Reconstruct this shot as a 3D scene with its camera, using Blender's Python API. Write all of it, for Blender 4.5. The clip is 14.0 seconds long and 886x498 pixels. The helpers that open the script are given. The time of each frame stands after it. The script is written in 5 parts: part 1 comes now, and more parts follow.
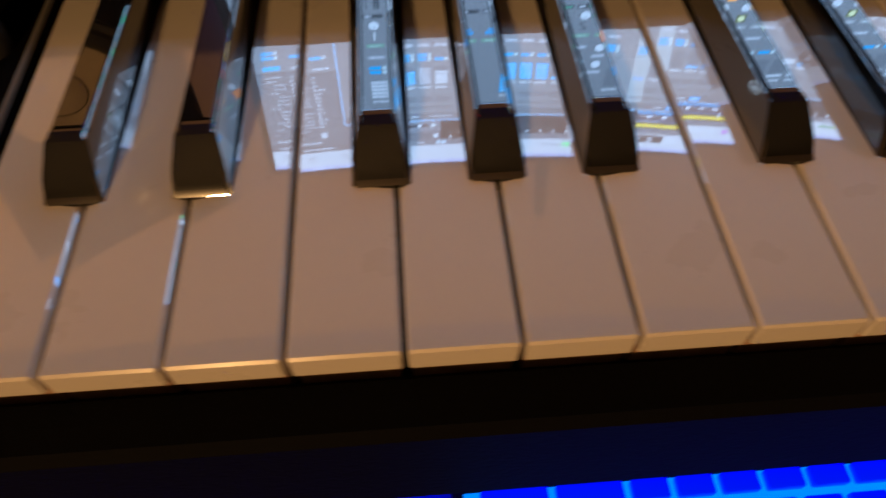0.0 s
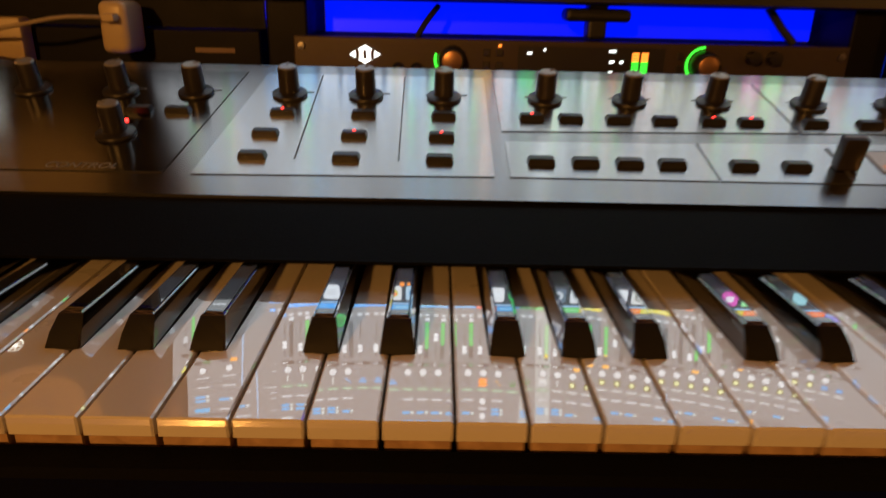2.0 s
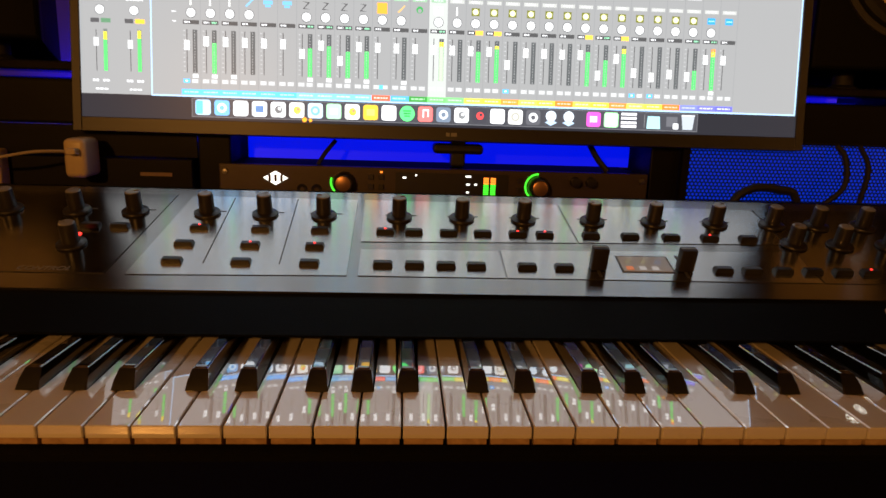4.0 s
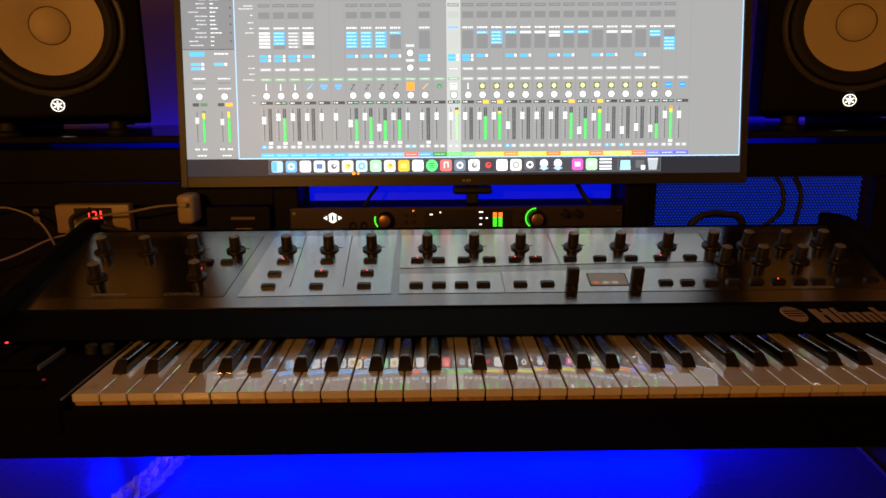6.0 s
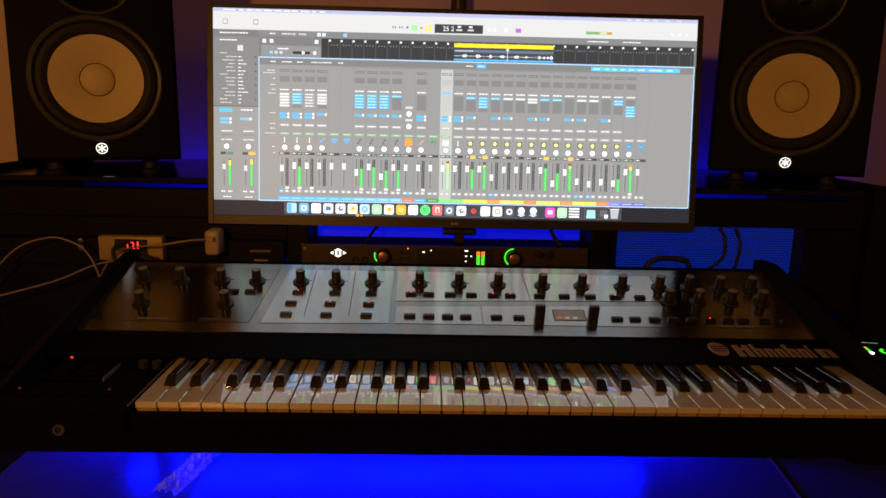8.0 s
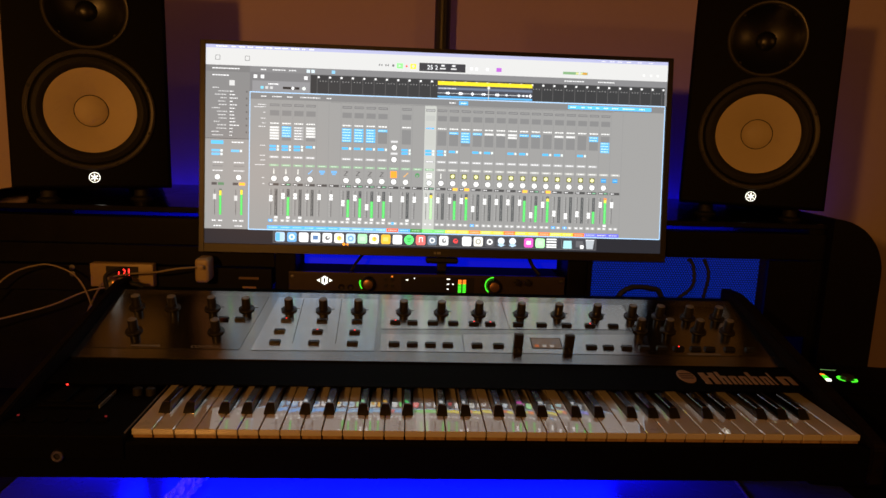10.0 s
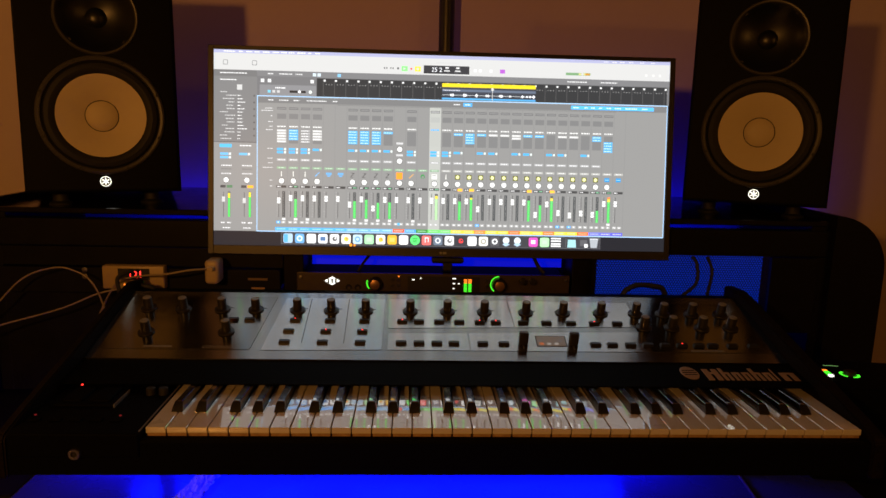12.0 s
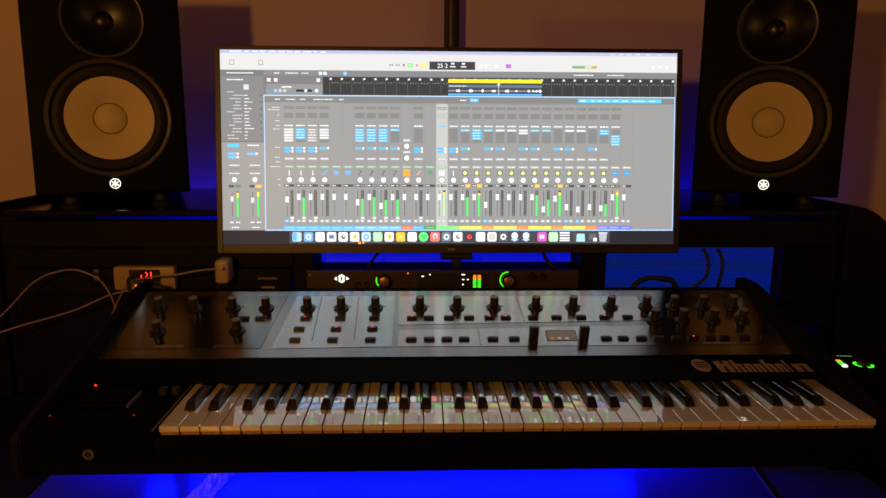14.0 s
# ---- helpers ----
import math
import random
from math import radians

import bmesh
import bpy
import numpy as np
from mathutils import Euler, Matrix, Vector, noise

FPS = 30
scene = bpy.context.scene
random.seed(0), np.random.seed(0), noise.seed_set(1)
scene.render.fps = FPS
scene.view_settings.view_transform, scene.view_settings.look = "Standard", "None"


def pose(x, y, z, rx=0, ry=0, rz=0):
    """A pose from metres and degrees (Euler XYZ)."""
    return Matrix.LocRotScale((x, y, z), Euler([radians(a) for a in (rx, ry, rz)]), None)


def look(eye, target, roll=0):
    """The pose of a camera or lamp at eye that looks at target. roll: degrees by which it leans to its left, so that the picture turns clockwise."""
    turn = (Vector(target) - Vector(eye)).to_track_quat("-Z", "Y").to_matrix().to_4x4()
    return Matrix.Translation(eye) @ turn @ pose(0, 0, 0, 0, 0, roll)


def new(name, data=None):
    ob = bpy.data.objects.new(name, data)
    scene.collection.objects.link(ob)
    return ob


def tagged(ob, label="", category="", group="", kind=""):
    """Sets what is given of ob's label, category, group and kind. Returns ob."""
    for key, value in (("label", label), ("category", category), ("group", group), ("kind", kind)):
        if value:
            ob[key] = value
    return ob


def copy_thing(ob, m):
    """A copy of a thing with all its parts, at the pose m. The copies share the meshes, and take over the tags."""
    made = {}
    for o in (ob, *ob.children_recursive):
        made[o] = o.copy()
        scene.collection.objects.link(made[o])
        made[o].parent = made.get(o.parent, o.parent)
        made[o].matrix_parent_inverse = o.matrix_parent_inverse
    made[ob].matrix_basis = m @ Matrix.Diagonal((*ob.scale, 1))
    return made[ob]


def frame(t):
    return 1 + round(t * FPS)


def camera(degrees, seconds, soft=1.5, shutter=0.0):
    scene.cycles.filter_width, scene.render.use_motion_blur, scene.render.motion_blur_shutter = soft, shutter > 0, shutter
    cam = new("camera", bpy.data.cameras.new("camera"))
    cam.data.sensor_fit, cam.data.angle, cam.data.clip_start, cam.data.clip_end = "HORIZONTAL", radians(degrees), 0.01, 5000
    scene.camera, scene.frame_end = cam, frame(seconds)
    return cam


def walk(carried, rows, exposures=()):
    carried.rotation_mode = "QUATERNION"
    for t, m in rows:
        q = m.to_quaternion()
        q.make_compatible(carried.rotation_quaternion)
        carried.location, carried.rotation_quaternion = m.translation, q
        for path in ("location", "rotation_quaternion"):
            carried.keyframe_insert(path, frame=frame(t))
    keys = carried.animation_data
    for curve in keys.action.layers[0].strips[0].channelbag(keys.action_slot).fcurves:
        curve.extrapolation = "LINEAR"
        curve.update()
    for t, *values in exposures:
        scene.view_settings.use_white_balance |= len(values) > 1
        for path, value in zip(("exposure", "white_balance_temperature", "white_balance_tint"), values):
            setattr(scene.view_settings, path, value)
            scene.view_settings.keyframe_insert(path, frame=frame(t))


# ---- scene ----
cam = camera(65.8, 14.0, shutter=0.5)
PATH = [
    (0, (0.097, -0.06, 0.92), (0.183, 1.085, -0.717), -0.1),
    (0.2, (0.111, -0.065, 0.917), (0.222, 1.137, -0.677), 0.5),
    (0.3, (0.118, -0.066, 0.917), (0.235, 1.15, -0.665), 0.6),
    (0.5, (0.136, -0.07, 0.916), (0.28, 1.266, -0.566), 2.0),
    (0.7, (0.15, -0.082, 0.921), (0.266, 1.443, -0.366), 0.6),
    (1, (0.172, -0.098, 0.918), (0.256, 1.58, -0.166), 0.2),
    (1.2, (0.183, -0.114, 0.923), (0.247, 1.643, -0.025), 0.9),
    (1.5, (0.196, -0.135, 0.917), (0.237, 1.684, 0.086), 1.7),
    (2, (0.228, -0.181, 0.926), (0.248, 1.691, 0.222), 1.3),
    (2.5, (0.251, -0.225, 0.953), (0.301, 1.684, 0.356), 1.1),
    (3, (0.271, -0.263, 0.961), (0.364, 1.664, 0.434), 1.4),
    (3.5, (0.293, -0.297, 0.97), (0.418, 1.641, 0.49), 1.4),
    (3.7, (0.299, -0.31, 0.971), (0.432, 1.631, 0.51), 1.9),
    (6, (0.31, -0.545, 1.045), (0.335, 1.406, 0.609), -0.4),
    (6.5, (0.305, -0.589, 1.059), (0.316, 1.363, 0.622), -0.2),
    (7, (0.308, -0.622, 1.076), (0.319, 1.331, 0.646), 0.3),
    (7.5, (0.308, -0.658, 1.096), (0.334, 1.297, 0.679), 0.8),
    (8, (0.307, -0.692, 1.114), (0.362, 1.266, 0.713), 1.3),
    (8.5, (0.31, -0.712, 1.13), (0.396, 1.248, 0.746), 1.8),
    (9, (0.305, -0.719, 1.137), (0.416, 1.244, 0.772), 2.1),
    (11.5, (0.299, -0.748, 1.149), (0.4, 1.219, 0.797), 1.6),
    (12, (0.301, -0.748, 1.149), (0.394, 1.218, 0.791), 1.4),
    (12.5, (0.301, -0.748, 1.148), (0.386, 1.218, 0.79), 1.1),
    (13, (0.302, -0.749, 1.148), (0.378, 1.216, 0.786), 0.8),
    (13.5, (0.302, -0.749, 1.146), (0.372, 1.217, 0.783), 0.5),
    (14, (0.302, -0.748, 1.147), (0.368, 1.217, 0.781), 0.3),
]
walk(cam, [(t, look(eye, target, roll)) for t, eye, target, roll in PATH],
     exposures=[(0, 1.18, 4300, 5), (0.6, 1.12, 4600, 5), (1.0, 1.02, 5600, 6), (1.5, 0.95, 5900, 7), (2.0, 0.93, 6000, 8), (2.5, 0.84, 6100, 9), (3.7, 0.6, 6250, 10), (6.0, 0.2, 6400, 10), (7.5, 0.05, 6500, 10), (9.0, 0.03, 6500, 10), (14.0, 0.03, 6500, 10)])

# ---- light ----
world = bpy.data.worlds.new("dim_room")
scene.world = world
world.use_nodes = True
wbg = world.node_tree.nodes["Background"]
wbg.inputs[0].default_value, wbg.inputs[1].default_value = (0.30, 0.16, 0.09, 1), 0.004


def lamp(name, kind, m, energy, colour, sx=0.1, sy=None):
    d = bpy.data.lights.new(name, kind)
    d.energy, d.color = energy, colour
    if kind == "AREA":
        d.shape, d.size, d.size_y = "RECTANGLE", sx, sy or sx
    else:
        d.shadow_soft_size = sx
    ob = new(name, d)
    ob.matrix_world = m
    return ob


BLUE, WARM = (0.0, 0.0025, 1.0), (1.0, 0.405, 0.075)
lamp("warm_lamp_light", "POINT", pose(-0.32, -1.25, 1.37), 30.0, WARM, 0.04)
# Two added fills without a known lamp brighten the wall's left and right ends.
lamp("warm_side_fill_light", "POINT", pose(-1.25, 0.45, 1.55), 2.2, WARM, 0.05)
lamp("warm_far_fill_light", "POINT", pose(1.95, -1.10, 1.45), 6.0, WARM, 0.05)
lamp("led_strip_wall_light", "AREA", pose(0.47, 0.925, 0.90, 180 - 20, 0, 0), 2.7, BLUE, 1.6, 0.02)
lamp("led_strip_rack_light", "AREA", pose(0.36, 0.62, 0.955, 25, 0, 0), 2.0, BLUE, 1.2, 0.02)
lamp("led_strip_desk_light", "AREA", pose(0.26, 0.235, 0.738, 0, 0, 0), 9.0, BLUE, 0.74, 0.06)


# ---- materials ----
def mat(name, col, rough=0.5, metal=0.0, vary=0.15, scale=60.0, bump=0.0, coat=0.0, emit=None, power=0.0, spec=0.5, rvary=0.0):
    m = bpy.data.materials.new(name)
    m.use_nodes = True
    n, l = m.node_tree.nodes, m.node_tree.links
    b = n["Principled BSDF"]
    b.inputs["Roughness"].default_value, b.inputs["Metallic"].default_value = rough, metal
    b.inputs["Coat Weight"].default_value, b.inputs["Specular IOR Level"].default_value = coat, spec
    b.inputs["Base Color"].default_value = (*col, 1)
    if emit:
        b.inputs["Emission Color"].default_value, b.inputs["Emission Strength"].default_value = (*emit, 1), power
        return m
    tc = n.new("ShaderNodeTexCoord")
    a, c = n.new("ShaderNodeTexNoise"), n.new("ShaderNodeTexNoise")
    a.inputs["Scale"].default_value, a.inputs["Detail"].default_value = scale, 5
    c.inputs["Scale"].default_value, c.inputs["Detail"].default_value = scale * 9, 3
    for q in (a, c):
        l.new(tc.outputs["Object"], q.inputs["Vector"])
    mix = n.new("ShaderNodeMix")
    mix.data_type = "RGBA"
    mix.inputs[6].default_value = (*[v * (1 - vary) for v in col], 1)
    mix.inputs[7].default_value = (*[min(1, v * (1 + vary)) for v in col], 1)
    add = n.new("ShaderNodeMath")
    add.operation = "MULTIPLY_ADD"
    l.new(c.outputs["Fac"], add.inputs[0])
    add.inputs[1].default_value = 0.4
    sub = n.new("ShaderNodeMath")
    sub.operation = "MULTIPLY"
    sub.inputs[1].default_value = 0.6
    l.new(a.outputs["Fac"], sub.inputs[0])
    l.new(sub.outputs[0], add.inputs[2])
    l.new(add.outputs[0], mix.inputs[0])
    l.new(mix.outputs[2], b.inputs["Base Color"])
    if rvary:
        mr = n.new("ShaderNodeMapRange")
        mr.inputs[1].default_value, mr.inputs[2].default_value = 0.35, 0.7
        mr.inputs[3].default_value, mr.inputs[4].default_value = rough - rvary, rough + rvary
        l.new(a.outputs["Fac"], mr.inputs[0])
        l.new(mr.outputs[0], b.inputs["Roughness"])
    if bump:
        bp = n.new("ShaderNodeBump")
        bp.inputs["Strength"].default_value, bp.inputs["Distance"].default_value = bump, 0.001
        l.new(c.outputs["Fac"], bp.inputs["Height"])
        l.new(bp.outputs[0], b.inputs["Normal"])
    return m


def wood(name, c0, c1, rough=0.4, stretch=(1, 14, 14), scale=9.0):
    m = mat(name, c0, rough)
    n, l = m.node_tree.nodes, m.node_tree.links
    b = n["Principled BSDF"]
    tc, mp, nz = n.new("ShaderNodeTexCoord"), n.new("ShaderNodeMapping"), n.new("ShaderNodeTexNoise")
    mp.inputs["Scale"].default_value = stretch
    nz.inputs["Scale"].default_value, nz.inputs["Detail"].default_value, nz.inputs["Distortion"].default_value = scale, 6, 1.2
    rp = n.new("ShaderNodeValToRGB")
    rp.color_ramp.elements[0].color, rp.color_ramp.elements[1].color = (*c0, 1), (*c1, 1)
    rp.color_ramp.elements[0].position, rp.color_ramp.elements[1].position = 0.35, 0.68
    l.new(tc.outputs["Object"], mp.inputs[0])
    l.new(mp.outputs[0], nz.inputs["Vector"])
    l.new(nz.outputs["Fac"], rp.inputs[0])
    l.new(rp.outputs[0], b.inputs["Base Color"])
    return m


IVORY = mat("ivory_key_plastic", (0.72, 0.68, 0.63), 0.30, 0, 0.04, 40, 0.0, 1.0, rvary=0.03)
IVORY.node_tree.nodes["Principled BSDF"].inputs["Coat Roughness"].default_value = 0.018
IVORY.node_tree.nodes["Principled BSDF"].inputs["Coat IOR"].default_value = 3.0
EBONY = mat("black_key_plastic", (0.0025, 0.0025, 0.003), 0.2, 0, 0.2, 60, 0.0, 1.0, spec=0.2)
EBONY.node_tree.nodes["Principled BSDF"].inputs["Coat Roughness"].default_value = 0.02
EBONY.node_tree.nodes["Principled BSDF"].inputs["Coat IOR"].default_value = 2.6
PANEL = mat("grey_painted_panel_metal", (0.38, 0.38, 0.38), 0.20, 1.0, 0.025, 30, 0.0, rvary=0.012)
PLATE = mat("light_grey_panel_print", (0.54, 0.54, 0.54), 0.20, 1.0, 0.02, 30, 0.0, rvary=0.012)
# Same print as PLATE, darkened where the screen's reflection falls off.
SHADEPLATE = mat("shaded_panel_print", (0.28, 0.28, 0.28), 0.17, 1.0, 0.03, 30, 0.0, rvary=0.012)
for paint in (PANEL, PLATE, SHADEPLATE):      # brushed sheet
    tree = paint.node_tree
    tan = tree.nodes.new("ShaderNodeCombineXYZ")      # up the slope
    tan.inputs[1].default_value, tan.inputs[2].default_value = math.cos(radians(15.3)), math.sin(radians(15.3))
    tree.links.new(tan.outputs[0], tree.nodes["Principled BSDF"].inputs["Tangent"])
    tree.nodes["Principled BSDF"].inputs["Anisotropic"].default_value = 0.85
EDGE = mat("panel_print_edge", (0.05, 0.05, 0.05), 0.8, spec=0.05)
LINE = mat("panel_line_print", (0.10, 0.10, 0.105), 0.4, 0.5)
INK = mat("pale_ink", (0.17, 0.17, 0.17), 0.75, vary=0.03, spec=0.2)
BODY = mat("black_textured_metal", (0.0014, 0.0014, 0.0020), 0.7, 0.0, 0.3, 90, 0.25, spec=0.05)
BLACK = mat("black_plastic", (0.012, 0.012, 0.013), 0.38, 0, 0.3, 120, 0.1)
RUBBER = mat("black_rubber", (0.006, 0.0056, 0.0056), 0.65, 0, 0.3, 150, 0.2)
KNOBM = mat("black_knob_plastic", (0.014, 0.012, 0.012), 0.35, 0, 0.2, 200, 0.1)
CAPM = mat("satin_knob_cap", (0.22, 0.22, 0.22), 0.35, 0.3)
CHEEK = wood("dark_walnut", (0.002, 0.0012, 0.0010), (0.007, 0.0034, 0.0022), 0.65, (14, 1.2, 14))
CHEEK.node_tree.nodes["Principled BSDF"].inputs["Specular IOR Level"].default_value = 0.12
KEYWOOD = wood("raw_key_wood", (0.28, 0.17, 0.09), (0.42, 0.27, 0.15), 0.6, (14, 1, 14))
GOLD = mat("gold_print", (0.33, 0.215, 0.12), 0.5, 0.2)
# Desk colour is deep blue: part of the blue light is put into it.
DESKTOP = mat("glossy_blue_lit_desk_laminate", (0.025, 0.030, 0.17), 0.28, 0, 0.06, 12, 0.03, rvary=0.06)
HUTCH = mat("black_laminate", (0.005, 0.0046, 0.0046), 0.5, 0, 0.25, 25, 0.1, rvary=0.08, spec=0.12)
SHELFM = mat("polished_black_laminate", (0.006, 0.0055, 0.0055), 0.16, 0, 0.25, 25, 0.0, rvary=0.05)
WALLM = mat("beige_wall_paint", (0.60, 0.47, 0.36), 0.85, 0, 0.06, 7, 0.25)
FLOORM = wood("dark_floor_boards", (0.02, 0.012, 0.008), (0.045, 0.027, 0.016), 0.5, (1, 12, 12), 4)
DARKWALL = mat("taupe_unseen_wall", (0.26, 0.21, 0.17), 0.9, 0, 0.08, 7, 0.25)
CEILM = mat("grey_ceiling_paint", (0.08, 0.078, 0.076), 0.9, 0, 0.04, 6, 0.1)
CONE = mat("white_speaker_cone", (0.58, 0.48, 0.30), 0.55, 0, 0.05, 50, 0.1)
SPEAKER = mat("black_speaker_vinyl", (0.0022, 0.0020, 0.0018), 0.55, 0, 0.25, 120, 0.2, spec=0.08)
HORN = mat("satin_black_waveguide", (0.004, 0.004, 0.004), 0.34, 0, 0.2, 90, 0.05, spec=0.5)
RING = mat("satin_black_metal_ring", (0.048, 0.045, 0.040), 0.38, 0.0)
STEEL = mat("brushed_steel", (0.35, 0.34, 0.33), 0.3, 1.0, 0.15, 150, 0.1)
CREAM = mat("cream_plastic_box", (0.36, 0.265, 0.125), 0.45, 0, 0.05, 40, 0.05)
WHITEP = mat("white_plastic", (0.42, 0.33, 0.21), 0.35, 0, 0.04, 40, 0.03)
CABLEG = mat("grey_cable_sheath", (0.045, 0.045, 0.055), 0.5, 0, 0.06, 60, 0.05)
CABLEW = mat("white_cable_sheath", (0.26, 0.205, 0.135), 0.5, 0, 0.06, 60, 0.05)
FACEPL = mat("bronze_black_faceplate", (0.065, 0.050, 0.040), 0.38, 0.4, 0.2, 60, 0.08)
PERF = mat("perforated_black_sheet", (0.015, 0.015, 0.016), 0.4, 0.5)
BACKP = mat("blue_grey_back_panel", (0.35, 0.36, 0.40), 0.6, 0, 0.12, 10, 0.1)
FILM = mat("milky_crinkled_film", (0.55, 0.62, 0.85), 0.12, 0, 0.05, 60, 0.1, 1.0)
ft = FILM.node_tree
clear, blend = ft.nodes.new("ShaderNodeBsdfTransparent"), ft.nodes.new("ShaderNodeMixShader")
blend.inputs[0].default_value = 0.38
ft.links.new(clear.outputs[0], blend.inputs[1])
ft.links.new(ft.nodes["Principled BSDF"].outputs[0], blend.inputs[2])
ft.links.new(blend.outputs[0], ft.nodes["Material Output"].inputs[0])
BEZEL = mat("black_monitor_bezel", (0.014, 0.013, 0.013), 0.42, 0, 0.2, 80, 0.05, 0.0)


def glow(name, col, power=1.0):
    return mat(name, (0.02, 0.02, 0.02), 0.3, emit=col, power=power)


REDLED = glow("red_led", (1.0, 0.03, 0.02), 3.0)
GREENLED = glow("green_led", (0.08, 1.0, 0.03), 1.1)
ORANGELED = glow("orange_led", (1.0, 0.22, 0.02), 1.6)
WHITELED = glow("white_led", (1.0, 0.98, 0.86), 1.8)
LCD = mat("pale_display_glass", (0.36, 0.35, 0.33), 0.12, 0, 0.05, 40, 0, 0.5)
LCDORANGE, LCDWHITE = glow("lcd_orange", (1.0, 0.25, 0.06), 0.35), glow("lcd_white", (1.0, 0.85, 0.75), 0.25)
BLUEKEY = glow("blue_backlit_keycap", (0.0, 0.015, 1.0), 0.25)
CYANGAP = glow("cyan_key_backlight", (0.0, 0.30, 1.0), 0.38)


# ---- mesh helpers ----
def part(name, bm, material, parent=None, label="", smooth=False):
    me = bpy.data.meshes.new(name)
    bm.normal_update()
    bm.to_mesh(me)
    bm.free()
    for q in (material if isinstance(material, (list, tuple)) else [material]):
        me.materials.append(q)
    if smooth:
        me.shade_smooth()
        me.set_sharp_from_angle(angle=radians(35))
    ob = new(name, me)
    if parent:
        ob.parent = parent
    if label:
        tagged(ob, label)
    return ob


def share(name, mesh, parent, m):
    ob = new(name, mesh)
    ob.parent = parent
    ob.matrix_local = m
    return ob


def thing(name, label, category, m=None, group=""):
    ob = new(name)
    ob.empty_display_size = 0.02
    if m is not None:
        ob.matrix_world = m
    return tagged(ob, label, category, group)


def box(bm, x0, x1, y0, y1, z0, z1, bev=0.0, seg=2, mi=0, m=None):
    r = bmesh.ops.create_cube(bm, size=1)
    v = r["verts"]
    bmesh.ops.scale(bm, vec=(x1 - x0, y1 - y0, z1 - z0), verts=v)
    bmesh.ops.translate(bm, vec=((x0 + x1) / 2, (y0 + y1) / 2, (z0 + z1) / 2), verts=v)
    es, fs = {e for q in v for e in q.link_edges}, {f for q in v for f in q.link_faces}
    for f in fs:
        f.material_index = mi
    if bev:
        g = bmesh.ops.bevel(bm, geom=list(es), offset=bev, segments=seg, affect="EDGES", profile=0.5, clamp_overlap=True)
        v = list({q for f in g["faces"] for q in f.verts} | {q for q in v if q.is_valid})
        for f in g["faces"]:
            f.material_index = mi
    if m is not None:
        bmesh.ops.transform(bm, matrix=m, verts=[q for q in v if q.is_valid])
    return bm


def bx(*a, **k):
    return box(bmesh.new(), *a, **k)


def prism(bm, pts, z0, z1, m=None, mi=0):
    """A polygon in x, y carried from z0 to z1."""
    lo = [bm.verts.new((x, y, z0)) for x, y in pts]
    hi = [bm.verts.new((x, y, z1)) for x, y in pts]
    fs = [bm.faces.new(lo[::-1]), bm.faces.new(hi)]
    for i in range(len(pts)):
        j = (i + 1) % len(pts)
        fs.append(bm.faces.new((lo[i], lo[j], hi[j], hi[i])))
    for f in fs:
        f.material_index = mi
    if m is not None:
        bmesh.ops.transform(bm, matrix=m, verts=lo + hi)
    return bm


def lathe(bm, prof, seg=32, m=None, mi=0):
    """A profile of (radius, height) turned round z."""
    rings, vs = [], []
    for r, z in prof:
        if r < 1e-6:
            ring = [bm.verts.new((0, 0, z))]
        else:
            ring = [bm.verts.new((r * math.cos(2 * math.pi * i / seg), r * math.sin(2 * math.pi * i / seg), z)) for i in range(seg)]
        rings.append(ring)
        vs += ring
    for a, b in zip(rings, rings[1:]):
        for i in range(seg):
            j = (i + 1) % seg
            q = [a[i % len(a)], a[j % len(a)], b[j % len(b)], b[i % len(b)]]
            q = [v for k, v in enumerate(q) if v not in q[:k]]
            if len(q) > 2:
                bm.faces.new(q).material_index = mi
    if m is not None:
        bmesh.ops.transform(bm, matrix=m, verts=vs)
    return bm


def tube(bm, pts, r, seg=8, mi=0, steps=8):
    """A round cable along a smooth line through the points."""
    P = [Vector(p) for p in pts]
    line = []
    for i in range(len(P) - 1):
        a, b, c, d = P[max(i - 1, 0)], P[i], P[i + 1], P[min(i + 2, len(P) - 1)]
        for k in range(steps):
            t = k / steps
            line.append(0.5 * ((2 * b) + (c - a) * t + (2 * a - 5 * b + 4 * c - d) * t * t + (3 * b - a - 3 * c + d) * t ** 3))
    line.append(P[-1])
    prev = None
    for i, p in enumerate(line):
        d = (line[min(i + 1, len(line) - 1)] - line[max(i - 1, 0)]).normalized()
        u = d.orthogonal().normalized() if prev is None else (prev[1] - d * prev[1].dot(d)).normalized()
        w = d.cross(u)
        ring = [bm.verts.new(p + r * (math.cos(2 * math.pi * k / seg) * u + math.sin(2 * math.pi * k / seg) * w)) for k in range(seg)]
        if prev:
            for k in range(seg):
                bm.faces.new((prev[0][k], prev[0][(k + 1) % seg], ring[(k + 1) % seg], ring[k])).material_index = mi
        else:
            bm.faces.new(ring[::-1]).material_index = mi
        prev = (ring, u)
    bm.faces.new(prev[0]).material_index = mi
    return bm


def words(text, size, m, material, parent, name="lettering", depth=0.0002, shear=0.0, label=""):
    cu = bpy.data.curves.new(name, "FONT")
    cu.body, cu.size, cu.extrude, cu.align_x, cu.shear = text, size, depth, "CENTER", shear
    tmp = bpy.data.objects.new("tmp", cu)
    scene.collection.objects.link(tmp)
    me = bpy.data.meshes.new_from_object(tmp.evaluated_get(bpy.context.evaluated_depsgraph_get()))
    bpy.data.objects.remove(tmp)
    me.materials.clear()
    me.materials.append(material)
    ob = new(name, me)
    ob.parent = parent
    ob.matrix_local = m
    if label:
        tagged(ob, label)
    return ob


